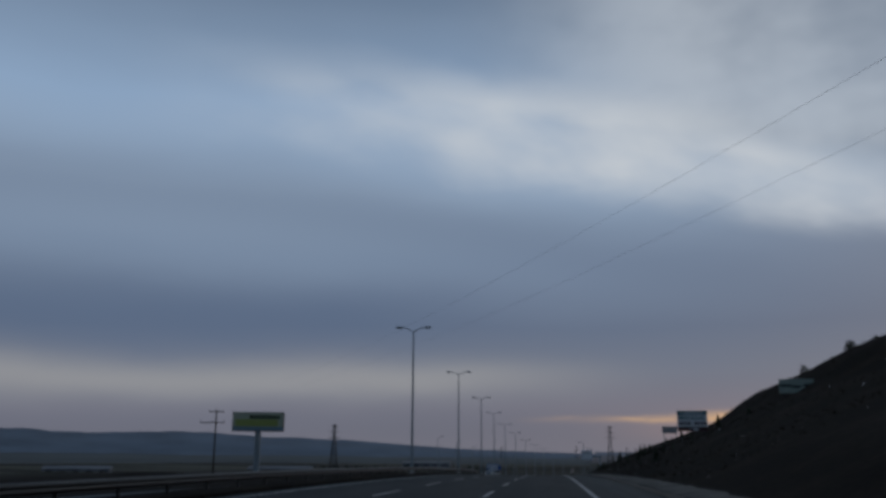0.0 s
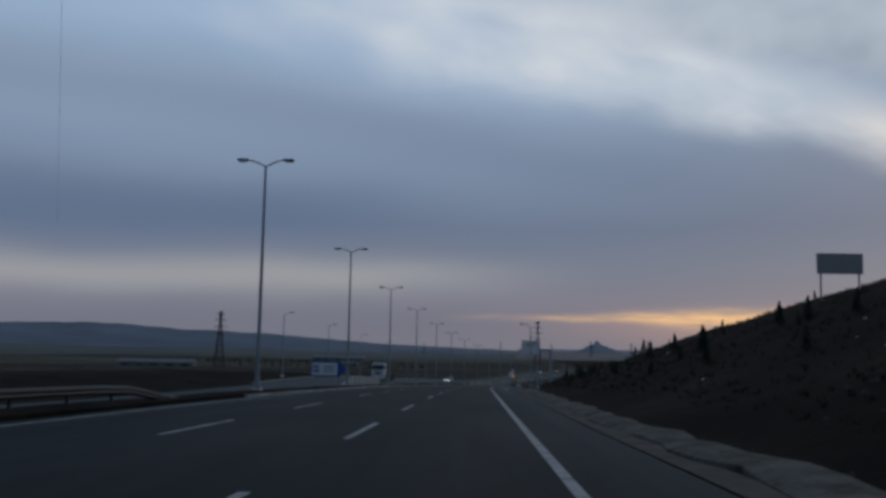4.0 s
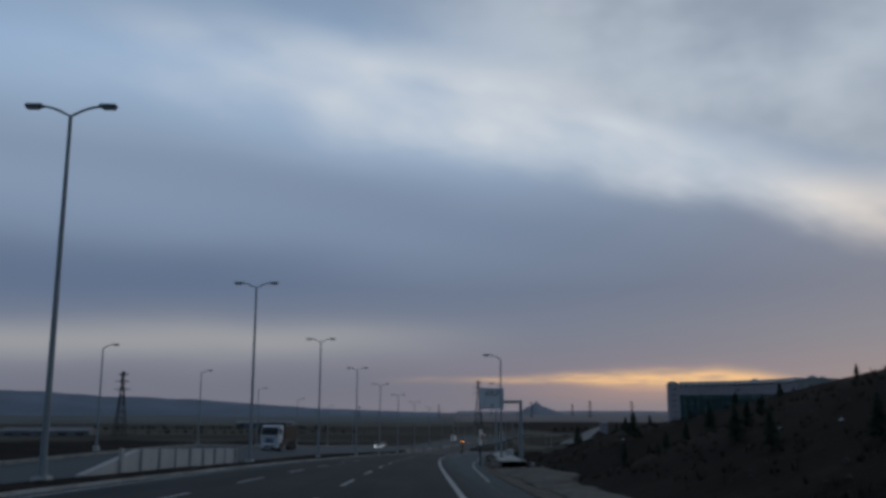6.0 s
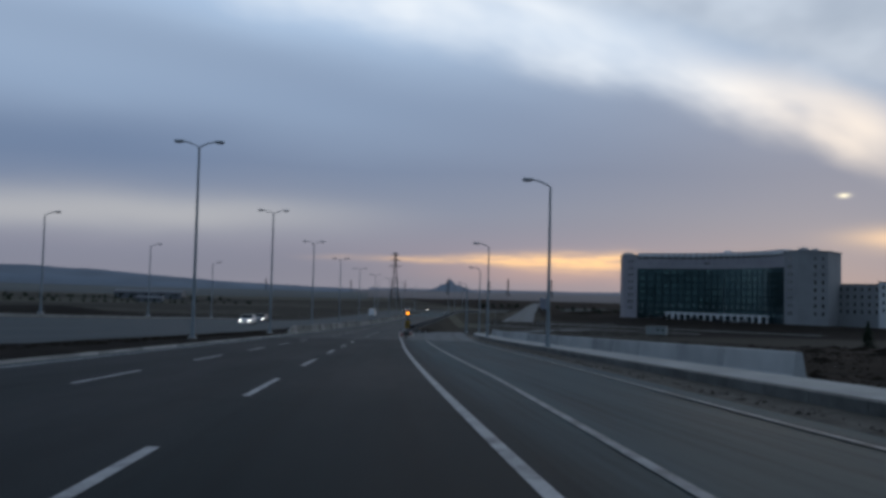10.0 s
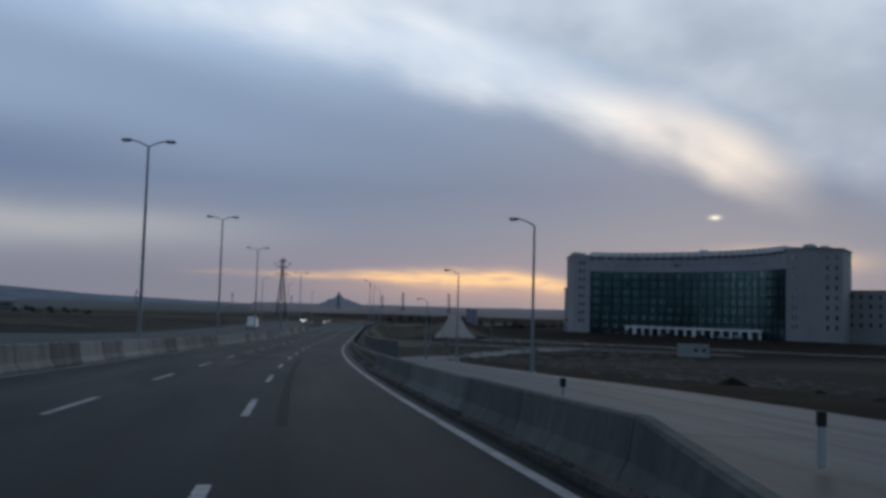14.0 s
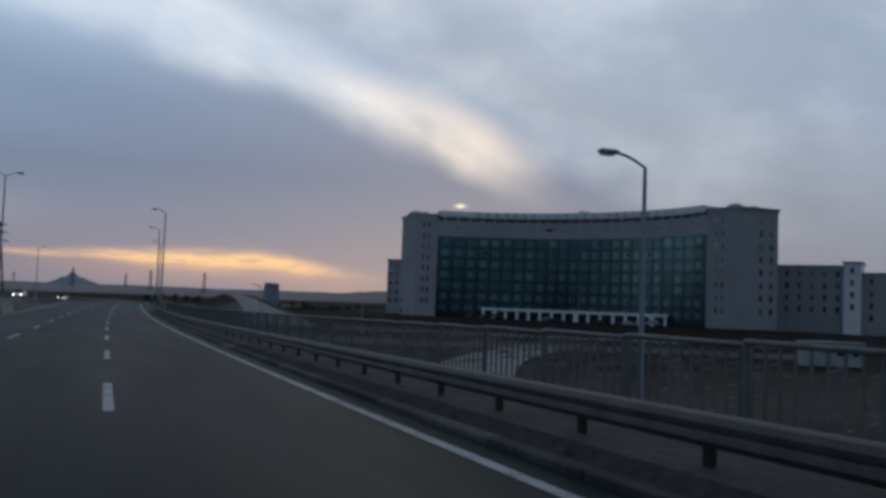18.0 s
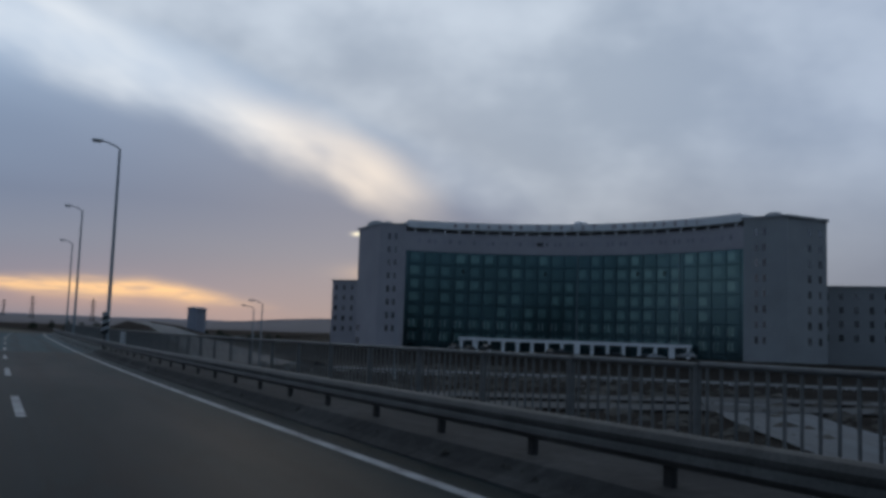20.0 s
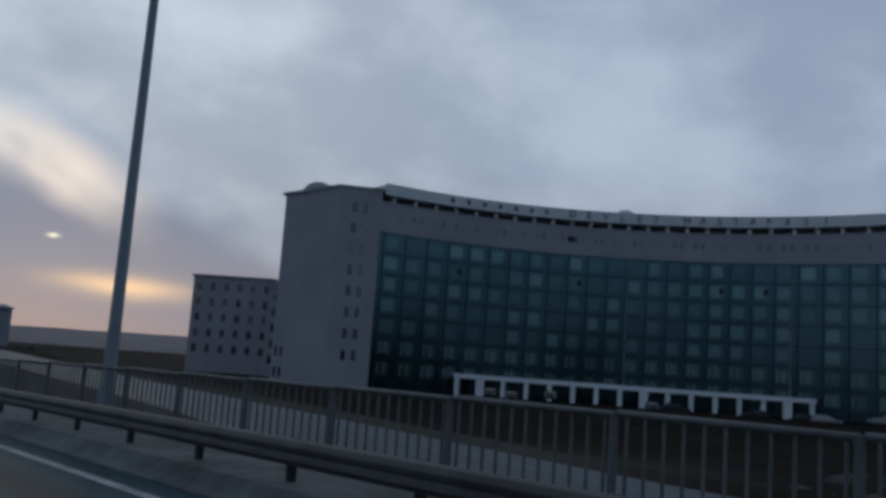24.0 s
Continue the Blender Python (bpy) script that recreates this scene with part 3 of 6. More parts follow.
far_kerb = sweep("kerb", [(-28.0, lambda y: opp_h(y, -28.0) - 0.3), (-28.0, lambda y: opp_h(y, -28.0) + 0.24), (-28.3, lambda y: opp_h(y, -28.0) + 0.26), (-28.35, lambda y: opp_h(y, -28.0) - 0.4)], 205, 430, M_STAIN, step=4)
tagged(far_kerb, "low pale concrete kerb beyond the opposite carriageway", "kerb", kind="structure")


def dashes(off, y0, y1, period, length, start, name="lane_dash"):
    y = start
    while y + length < y1:
        if y > y0:
            ob = sweep(name, [(off - 0.07, 0.006), (off + 0.07, 0.006)], y, y + length, M_PAINT, step=2.5)
            ob.parent = road if y < S1 else road2 if y < 565 else road3
        y += period


for off in (-3.5, -7.0):
    dashes(off, -30, 140, 12.55, 5.2, 66.6 - 12.55 * 7)
    dashes(off if off > -5 else -7.2, 140, S1, 11.45, 5.0, 144.5 if off > -5 else 147.0)
    dashes(off * 0.93, S1 + 3, 760, 11.3, 4.2, 375.7 - 11.3 * 3)
for nm, off, a, b in (("edge_line", 0.0, -140, 1300), ("edge_line", -10.7, -140, 1300)):
    ob = sweep(nm, [(off - 0.08, 0.006), (off + 0.08, 0.006)], a, b, M_PAINT)
    tagged(ob, "worn white edge line painted on the asphalt", "road marking", kind="structure")
ob = sweep("edge_line", [(-0.055, 0.0), (0.055, 0.0)], 182, S1, M_PAINT_WORN, lat=RAMP)
tagged(ob, "thin white edge line along the slip lane", "road marking", kind="structure")
ob = sweep("edge_line", [(-0.055, lambda y: -0.012 + (side_drop(y) + 0.02) * smooth(y, 375, 410)), (0.055, lambda y: -0.012 + (side_drop(y) + 0.02) * smooth(y, 375, 410))], S1, 484, M_PAINT_WORN, lat=RAMP)
tagged(ob, "thin white edge line along the slip road", "road marking", kind="structure")
GORE = lambda y: float(np.interp(y, [241, 254, 265, 277, 288, 330], [1.3, 2.3, 2.9, 3.5, 3.8, 4.9]))
ob = sweep("edge_line", [(-0.07, 0.006), (0.07, 0.006)], 241, 330, M_PAINT_WORN, lat=GORE)
tagged(ob, "white line splitting off towards the slip road", "road marking", kind="structure")



def lane(name, pts, width, lift=0.06, material=None, step=6.0):
    """A road over the open ground through points (x, y)."""
    pts = [Vector(p) for p in pts]
    line = []
    for a, b in zip(pts, pts[1:]):
        n = max(1, int((b - a).length / step))
        line += [a.lerp(b, k / n) for k in range(n)]
    line.append(pts[-1])
    for _ in range(6):
        line = [line[0]] + [(p + q * 2 + r) / 4 for p, q, r in zip(line, line[1:], line[2:])] + [line[-1]]
    vs, cols = [], 5
    for k, p in enumerate(line):
        d = (line[min(k + 1, len(line) - 1)] - line[max(k - 1, 0)]).normalized()
        r = Vector((d.y, -d.x))
        zs = [ground_z(p.x + r.x * width * q, p.y + r.y * width * q) for q in (-0.5, -0.25, 0, 0.25, 0.5)]
        z = max(zs) * 0.5 + sum(zs) * 0.1 + lift
        for q in (-0.5, -0.25, 0, 0.25, 0.5):
            vs.append((p.x + r.x * width * q, p.y + r.y * width * q, z))
    fs = [(k * cols + j, k * cols + j + 1, (k + 1) * cols + j + 1, (k + 1) * cols + j) for k in range(len(line) - 1) for j in range(cols - 1)]
    ob = mesh_object(name, vs, fs, material or M_RAMP)
    layer = ob.data.uv_layers.new(name="along")
    for loop in ob.data.loops:
        k, j = divmod(loop.vertex_index, cols)
        layer.data[loop.index].uv = ((j / 4 - 1) * width, k * step)
    return ob


slip_end = place(484, ramp_lat(484) - 2.8)
ob = lane("access_road", [(slip_end.x, slip_end.y), (46, 503), (62, 528), (84, 552), (100, 566)], 7.0, 0.1)
tagged(ob, "pale asphalt road turning off towards the hospital", "road", kind="structure")
# a straight pale road climbing a low earth bank towards the horizon
CLIMB_Y = [630, 642, 696, 785, 880]
rise_at = lambda y: float(np.interp(y, CLIMB_Y, [-17.4, -17.2, -15.6, -12.9, -11.8]))
wide_at = lambda y: float(np.interp(y, CLIMB_Y, [6.6, 6.2, 4.6, 3.4, 3.2]))
vs, sides, uvs = [], [], []
ys = np.linspace(630, 880, 36)
for y in ys:
    x, z, w = 84.5 + (y - 626) * 0.279, rise_at(y), wide_at(y)
    vs += [(x - w, y + w * 0.27, z), (x, y, z + 0.06), (x + w, y - w * 0.27, z)]
    uvs += [(-2 * w, y), (-w, y), (0, y)]
    t = (z + 18.4) * 2.2 + 0.6
    b = 0.9 * noise.noise(Vector((0, y * 0.12, 2)))
    sides += [(x - w - t - 4 + b, y + (w + t) * 0.27, -18.4), (x - w - 1.6, y + w * 0.27, z + 0.35 + 0.5 * abs(b)), (x - w + 0.1, y + w * 0.27, z - 0.06),
              (x + w - 0.1, y - w * 0.27, z - 0.06), (x + w + 1.6, y - w * 0.27, z + 0.3 + 0.5 * abs(b)), (x + w + t + 4 - b, y - (w + t) * 0.27, -18.4)]
n = len(ys)
ob = mesh_object("access_road", vs, [(3 * i + j, 3 * i + j + 1, 3 * i + j + 4, 3 * i + j + 3) for i in range(n - 1) for j in range(2)], M_RAMP)
layer = ob.data.uv_layers.new(name="along")
for loop in ob.data.loops:
    layer.data[loop.index].uv = uvs[loop.vertex_index]
tagged(ob, "straight pale access road climbing towards the horizon", "road", kind="structure")
ob = mesh_object("embankment", sides, [(6 * i + j, 6 * i + j + 1, 6 * i + j + 7, 6 * i + j + 6) for i in range(n - 1) for j in range(5)], M_GROUND, smooth_faces=True)
tagged(ob, "brown grassy bank on both sides of the access road", "embankment", kind="structure")
ob = lane("access_road", [(92, 622), (106, 609), (122, 594), (150, 566), (172, 540)], 7.5, 0.12)
tagged(ob, "pale access road crossing in front of the hospital", "road", kind="structure")
ob = lane("access_road", [(66, 586), (78, 578), (95, 570), (130, 545)], 6.0, 0.14, material=M_SERVICE)
tagged(ob, "pale service road on the low ground", "road", kind="structure")
ob = lane("access_road", [(62, 578), (74, 570), (91, 562), (126, 537)], 6.0, 0.14, material=M_SERVICE)
tagged(ob, "second lane of the service road beyond a strip of earth", "road", kind="structure")

# ---- far hills, blue with distance haze put into colour and glow ----
def haze_blue(name, c):
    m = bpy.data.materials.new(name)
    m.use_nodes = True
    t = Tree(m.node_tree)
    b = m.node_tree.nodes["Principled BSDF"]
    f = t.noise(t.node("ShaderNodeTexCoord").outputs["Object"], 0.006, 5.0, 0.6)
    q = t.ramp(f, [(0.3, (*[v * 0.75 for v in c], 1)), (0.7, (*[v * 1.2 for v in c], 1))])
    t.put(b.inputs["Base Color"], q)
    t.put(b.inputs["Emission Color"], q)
    # the land glows faintly, standing in for the bright haze before it
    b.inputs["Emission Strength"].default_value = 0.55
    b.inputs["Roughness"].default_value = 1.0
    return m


M_HILL = haze_blue("far_hill", (0.030, 0.046, 0.072))
M_LOW = haze_blue("far_low_land", (0.016, 0.022, 0.027))
M_HAZE = haze_blue("far_hazy_land", (0.042, 0.043, 0.052))
M_HILL2 = haze_blue("far_hill_paler", (0.055, 0.066, 0.09))


def ridge(name, az0, az1, dist, height, material, label, seed, origin=(0, 250)):
    vs, fs, n = [], [], 110
    for k in range(n + 1):
        a = radians(az0 + (az1 - az0) * k / n)
        t = k / n
        h = height(t) * (1 + 0.22 * noise.noise(Vector((k * 0.09, seed, 0))) + 0.08 * noise.noise(Vector((k * 0.4, seed, 5))))
        for r, z in ((dist - 500, -19.0), (dist - 250, -16 + h * 0.45), (dist, -16 + h), (dist + 300, -19.0)):
            vs.append((origin[0] + math.sin(a) * r, origin[1] + math.cos(a) * r, z))
    for k in range(n):
        fs += [(4 * k + j, 4 * k + j + 1, 4 * k + j + 5, 4 * k + j + 4) for j in range(3)]
    return tagged(mesh_object(name, vs, fs, material, smooth_faces=True), label, "hill", kind="structure")


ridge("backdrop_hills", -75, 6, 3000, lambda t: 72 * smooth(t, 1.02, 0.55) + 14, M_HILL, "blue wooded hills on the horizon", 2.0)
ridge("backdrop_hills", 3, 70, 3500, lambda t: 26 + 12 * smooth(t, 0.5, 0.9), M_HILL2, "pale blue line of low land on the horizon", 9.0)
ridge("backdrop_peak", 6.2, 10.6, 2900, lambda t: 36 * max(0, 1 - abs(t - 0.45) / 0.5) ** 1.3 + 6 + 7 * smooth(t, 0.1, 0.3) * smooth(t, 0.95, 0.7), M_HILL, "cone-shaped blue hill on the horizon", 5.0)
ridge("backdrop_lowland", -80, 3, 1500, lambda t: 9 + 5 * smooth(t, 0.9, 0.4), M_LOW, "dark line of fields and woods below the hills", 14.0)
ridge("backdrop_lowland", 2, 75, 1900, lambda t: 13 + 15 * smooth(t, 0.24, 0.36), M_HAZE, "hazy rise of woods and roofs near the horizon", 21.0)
# unseen from the road, added so the glass front's lower rows mirror dark land
ridge("backdrop_hills", -172, -78, 1500, lambda t: 66 * smooth(t, 0.0, 0.12) * smooth(t, 1.0, 0.88) + 4, M_LOW, "dark wooded hills out of view, added for the glass front to mirror", 33.0)
# ---- lamp posts ----


def arm_curve(sign, reach, z, rise):
    return [Vector((sign * reach * k / 5, 0, z + rise * math.sin(k / 5 * 1.5))) for k in range(6)]


def pipe(bm, pts, r, sides=6):
    """One unbroken tube through points."""
    rings = []
    for k, p in enumerate(pts):
        d = (pts[min(k + 1, len(pts) - 1)] - pts[max(k - 1, 0)]).normalized()
        q = d.to_track_quat("Z", "Y")
        rings.append([bm.verts.new(p + q @ Vector((r * math.cos(6.2832 * j / sides), r * math.sin(6.2832 * j / sides), 0))) for j in range(sides)])
    for a, b in zip(rings, rings[1:]):
        for j in range(sides):
            bm.faces.new((a[j], a[(j + 1) % sides], b[(j + 1) % sides], b[j]))
    bm.faces.new(rings[0][::-1])
    bm.faces.new(rings[-1])
    return bm


def lamp_post(name, height, arms, reach=0.95, r=0.11):
    """A tapered steel post with one or two curved arms and cobra-head lanterns."""
    root = blank(name)
    bm = bmesh.new()
    tube(bm, (0, 0, 0.35), (0, 0, height - 0.45), r, r * 0.55, 10)
    part("post", bm, M_POLE, root)
    bm = bmesh.new()
    box(bm, (0.5, 0.5, 0.6), (0, 0, 0.0), 0.03)
    part("footing", bm, M_CONCRETE, root, "square concrete footing")
    bm = bmesh.new()
    box(bm, (0.36, 0.36, 0.04), (0, 0, 0.33), 0.005)
    tube(bm, (0, 0, 0.34), (0, 0, 0.9), r * 1.25, r * 1.15, 10)
    part("base_flange", bm, M_POLE, root)
    for s in arms:
        bm = bmesh.new()
        pts = [Vector((0, 0, height - 0.7))] + arm_curve(s, reach, height - 0.42, 0.34)
        pipe(bm, pts, 0.042)
        arm = part("arm", bm, M_POLE, root)
        end = pts[-1]
        bm = bmesh.new()
        box(bm, (0.6, 0.28, 0.13), end + Vector((s * 0.26, 0, 0.02)), 0.05)
        head = part("lantern", bm, M_POLE, root, "flat cobra-head lantern")
        bm = bmesh.new()
        box(bm, (0.42, 0.2, 0.05), end + Vector((s * 0.3, 0, -0.07)), 0.015)
        lens = link("lens", bm, M_LENS, head)
    return root


double = lamp_post("street_lamp", 12.25, (-1, 1))
tagged(double, "tall galvanised steel street lamp with two lanterns on the median", "street lamp", group="median street lamps")
MEDIAN = [(74.8, -11.4), (109.9, -11.2), (146.0, -11.4), (178.6, -11.7), (211.4, -11.7), (243.8, -11.3), (277.9, -10.8), (310.0, -10.3), (343.2, -9.9), (377.2, -9.3), (412.3, -8.9),
          (446.9, -8.8), (481.5, -9.0), (516.2, -9.0), (550.5, -9.0)]
for k, (y, lat) in enumerate(MEDIAN):
    m = stand(y, lat, 0.0)
    if k == 0:
        double.matrix_world = m
    else:
        copy_thing(double, m)
single = lamp_post("street_lamp", 9.12, (-1,), 0.95, 0.1)
tagged(single, "steel street lamp with one lantern beside the slip road", "street lamp", group="slip road street lamps")
SLIP = [(229.1, 6.38, 0), (264.5, 8.75, 0), (301.2, 9.7, 0), (338.4, 10.9, 0), (375.5, 13.35, 0), (410.2, 13.27, -0.75), (449.5, 14.5, -1.1), (486.7, 14.5, -3.0)]
for k, (y, lat, h) in enumerate(SLIP):
    m = stand(y, lat, h)
    if k == 0:
        single.matrix_world = m
    else:
        copy_thing(single, m)
for x, y, turn in ((65.7, 588.6, -30), (70.1, 599.4, -30), (88.0, 601.2, -30)):
    copy_thing(single, pose(x, y, ground_z(x, y), 0, 0, turn) @ Matrix.Scale(0.78, 4))
roadside = lamp_post("street_lamp", 12.0, (-1,), 0.95, 0.12)
tagged(roadside, "tall steel street lamp with one lantern behind the railing", "street lamp", group="roadside street lamps")
for k, (y, lat) in enumerate([(572.2, 5.3), (604.4, 5.5), (639.0, 5.6)]):
    m = stand(y, lat, -0.15)
    if k == 0:
        roadside.matrix_world = m
    else:
        copy_thing(roadside, m)
across = lamp_post("street_lamp", 9.8, (1,), 0.95, 0.1)
tagged(across, "steel street lamp with one lantern across the opposite carriageway", "street lamp", group="far side street lamps")
for k, y in enumerate([236, 271, 306, 341, 376, 411]):
    m = stand(y, -31.0, opp_h(y, -31.0) + 0.2)
    if k == 0:
        across.matrix_world = m
    else:
        copy_thing(across, m)
outer = lamp_post("street_lamp", 12.0, (1,), 0.95, 0.12)
tagged(outer, "tall steel street lamp with one lantern on the far road edge", "street lamp", group="outer road street lamps")
for k, y in enumerate([595, 640, 680]):
    m = stand(y, -23.5, opp_h(y, -23.5) + 0.1)
    if k == 0:
        outer.matrix_world = m
    else:
        copy_thing(outer, m)

# ---- guard rails ----


def guard_rail(y0, y1, off, strip, gap, label, end0=False, end1=False, face=-1, lower=0.0, material=None, RISE=0.21, back=0.14):
    """A W-beam on short posts; strip: height of the ground it stands on; face: the side that looks at traffic."""
    root = blank("guard_rail", stand(y0, edge(y0) + off, strip))
    inv = root.matrix_world.inverted()
    prof = [(0.0, 0.0), (0.05, 0.02), (0.085, 0.06), (0.075, 0.1), (0.06, 0.125), (0.075, 0.15), (0.085, 0.19), (0.05, 0.24), (0.0, 0.26)]
    prof = [(face * (a + back), b) for a, b in prof] + [(face * (a + back - 0.03), b) for a, b in prof[::-1]]

    def base(y):
        d = 0.0
        if end0:
            d -= 0.55 * smooth(y, y0 + 7, y0)
        if end1:
            d -= 0.55 * smooth(y, y1 - 7, y1)
        return strip + RISE + lower + d

    y = y0
    while y < y1 - 0.5:
        e = min(y + 4 * gap, y1)
        ob = sweep("rail_beam", [(off + a, (lambda q, b=b: base(q) + b)) for a, b in prof], y, e + 0.12, material or M_GALV, step=2.0, close=True)
        ob.data.transform(inv)
        ob.parent = root
        y = e
    bm = bmesh.new()
    box(bm, (0.06, 0.12, RISE + 0.32), (0, 0, (RISE + 0.16) / 2), 0.008)
    bm2 = bmesh.new()
    box(bm2, (back, 0.1, 0.2), (face * (back / 2 + 0.03), 0, RISE + 0.13), 0.01)
    first = None
    k, y = 0, y0 + 1.2
    while y < y1:
        h = base(y) - RISE - lower
        m = stand(y, edge(y) + off, h)
        if first is None:
            first = (part("post", bm, M_DARKSTEEL, root), part("spacer", bm2, M_DARKSTEEL, root))
            obs = first
        else:
            obs = []
            for f in first:
                o = f.copy()
                scene.collection.objects.link(o)
                obs.append(o)
        for o in obs:
            o.matrix_local = inv @ m
        y += gap
    return tagged(root, label, "guard rail")


guard_rail(-60, 134, -12.2, 0.05, 3.0, "dark steel guard rail along the median, end bent down", end1=True, face=1, material=M_DARKSTEEL, RISE=0.36)
guard_rail(396, 700, 1.18, 0.2, 2.0, "galvanised steel guard rail on short posts along the bridge", face=-1, RISE=0.22, back=0.26)

# ---- kerbs and verge ----


def kerb_run(y0, y1, offs, h, lat=None, label="pale concrete kerb along the road", length=1.0, name="kerb", material=None):
    """A row of kerb stones, each its own piece."""
    root = tagged(blank(name), label, "kerb", kind="structure")
    y = y0
    while y < y1:
        e = min(y + length, y1) - 0.015
        o0, o1 = offs
        hh = h(y) if callable(h) else h
        wob = random.uniform(-0.012, 0.012)
        ob = sweep("kerb_stone", [(o0 + wob, hh - 0.45), (o0 + wob, hh - 0.02), (o0 + 0.03 + wob, hh), (o1, hh), (o1, hh - 0.45)], y, e, material or M_KERB, step=9, close=True, lat=lat)
        ob.parent = root
        y += length
    return root


M_VERGE = surface("verge_gravel", [(0.012, 0.011, 0.009), (0.045, 0.042, 0.036), (0.11, 0.104, 0.092), (0.17, 0.16, 0.143)], 0.95, 1.1, 0.8, 9)
verge = sweep("verge", [(lambda y, q=q: edge(y) + verge_in(y) * (1 - q) + verge_out(y) * q, h) for q, h in ((0.0, -0.05), (0.03, 0.04), (0.25, 0.11), (0.5, 0.14), (0.75, 0.15), (1.0, -0.02))], -120, 198, M_VERGE, step=1.5)
for v in verge.data.vertices:
    v.co.z += 0.07 * noise.noise(v.co * 0.6)
    v.co.x += 0.34 * noise.noise(v.co * 0.35 + Vector((9, 0, 0))) + 0.16 * noise.noise(v.co * 1.1)
tagged(verge, "broken pale gravel and concrete verge under the hillside", "verge", kind="structure")
gutter = sweep("gutter", [(lambda y: edge(y) + verge_in(y) - 0.5, 0.004), (lambda y: edge(y) + verge_in(y) + 0.1, 0.01)], -120, 200, M_DIRTSTRIP, step=3)
tagged(gutter, "dark dirt gathered along the edge of the shoulder", "gutter", kind="structure")
# the slip lane's kerb, planted strip and footway
M_FOOTKERB = surface("foot_kerb", [(0.06, 0.062, 0.058), (0.12, 0.122, 0.115), (0.18, 0.182, 0.172)], 0.9, 0.8, 0.4, 9, rand=0.12)
kerb_run(206.5, 344, (1.55, 1.77), 0.29, lat=RAMP, material=M_FOOTKERB, label="grey kerb stones edging the footway by the slip lane", length=1.0)
dirt = sweep("planting_strip", [(0.7, -0.035), (0.9, 0.015), (1.3, 0.04), (1.6, 0.08)], 203, 372, M_DIRTSTRIP, step=2, lat=RAMP)
tagged(dirt, "strip of dirt gathered along the footway kerb", "planting strip", kind="structure")
walkway = sweep("footway", [(1.75, -0.5), (1.75, 0.286), (2.6, 0.3), (3.4, 0.29), (3.5, -0.8)], 206.5, 372, M_KERB, step=3, lat=RAMP)
tagged(walkway, "pale concrete footway beside the slip lane", "footway", kind="structure")
# bridge edge: kerb and walkway under the guard rail
kerb_run(396, 520, (0.48, 0.66), 0.085, label="worn kerb stones below the guard rail", length=2.0, material=M_EDGE)
edge_band = sweep("bridge_edge", [(0.5, -0.3), (0.52, 0.02), (0.66, 0.07), (0.85, 0.2), (1.3, 0.22), (2.3, 0.2), (2.45, 0.19), (2.45, -1.0)], 396, 565.3, M_EDGE, step=4)
tagged(edge_band, "raised dirty concrete strip along the bridge edge", "kerb", kind="structure")
edge_band2 = sweep("bridge_edge", [(0.5, -0.3), (0.52, 0.02), (0.66, 0.07), (0.85, 0.2), (1.3, 0.22), (2.3, 0.2), (2.45, 0.19), (2.45, -1.0)], 565.3, 1200, M_STAIN, step=4)
tagged(edge_band2, "raised pale concrete strip along the bridge edge", "kerb", kind="structure")
bank = sweep("embankment", [(2.44, 0.12), (6.2, lambda y: side_drop(y) - 0.4)], 398, 1000, M_GROUND, step=4)
tagged(bank, "dark earth side of the road embankment", "embankment", kind="structure")

# ---- concrete barriers ----


def barrier_unit(length, h=0.85, material=None):
    """A safety-shape concrete unit, sloped foot and narrow top."""
    prof = [(-0.3, 0), (-0.3, 0.08), (-0.16, 0.3), (-0.09, h - 0.03), (-0.06, h), (0.06, h), (0.09, h - 0.03), (0.16, 0.3), (0.3, 0.08), (0.3, 0)]
    k = len(prof)
    vs = [(x, y, z) for y in (0.01, length - 0.01) for x, z in prof]
    fs = [(j, (j + 1) % k, k + (j + 1) % k, k + j) for j in range(k)] + [tuple(range(k))[::-1], tuple(range(k, 2 * k))]
    me = bpy.data.meshes.new("barrier_unit")
    me.from_pydata(vs, [], fs)
    me.materials.append(material or M_CONCRETE)
    return me


def barrier_row(y0, y1, off, label, length=4.0, h=0.85, lat=None, base=0.0, taper=False, material=None):
    me = barrier_unit(length, h, material)
    n = int((y1 - y0) / length)
    for k in range(n):
        y = y0 + k * length
        f = lat or (lambda q: edge(q) + off)
        a, b = place(y, f(y), base), place(y + length, f(y + length), base)
        d = b - a
        ob = new("concrete_barrier", me if k or not taper else me.copy())
        ob.matrix_world = Matrix.Translation(a) @ Euler((math.atan2(d.z, d.xy.length), 0, math.atan2(-d.x, d.y))).to_matrix().to_4x4()
        if not k and taper:
            for v in ob.data.vertices:
                if v.co.y < length / 2:
                    v.co.z *= 0.12
        tagged(ob, label, "barrier", group=label[:40])


barrier_row(346, 552, -11.35, "stained concrete median barrier unit beside the fast lane", 4.0, 0.9, taper=True, material=M_STAIN)
barrier_row(364, 396, 0.75, "dark grey concrete safety barrier unit at the slip road's split", 4.0, 0.72, taper=True, material=M_SHADED)
barrier_row(276, 372, 0, "weathered white concrete barrier unit behind the footway", 5.0, 0.85, lat=lambda y: ramp_lat(y) + 4.3, base=-0.05)
# parapet in the median
wall = sweep("parapet_wall", [(-14.4, -0.8), (-14.4, 1.05), (-14.1, 1.05), (-14.1, -0.8)], 186, 214, M_CONCRETE, step=7, close=True)
for v in wall.data.vertices:
    if v.co.z > road_z(186) + 0.6 and v.co.y < 193.5:
        v.co.z -= 0.95 * smooth(v.co.y, 192, 186)
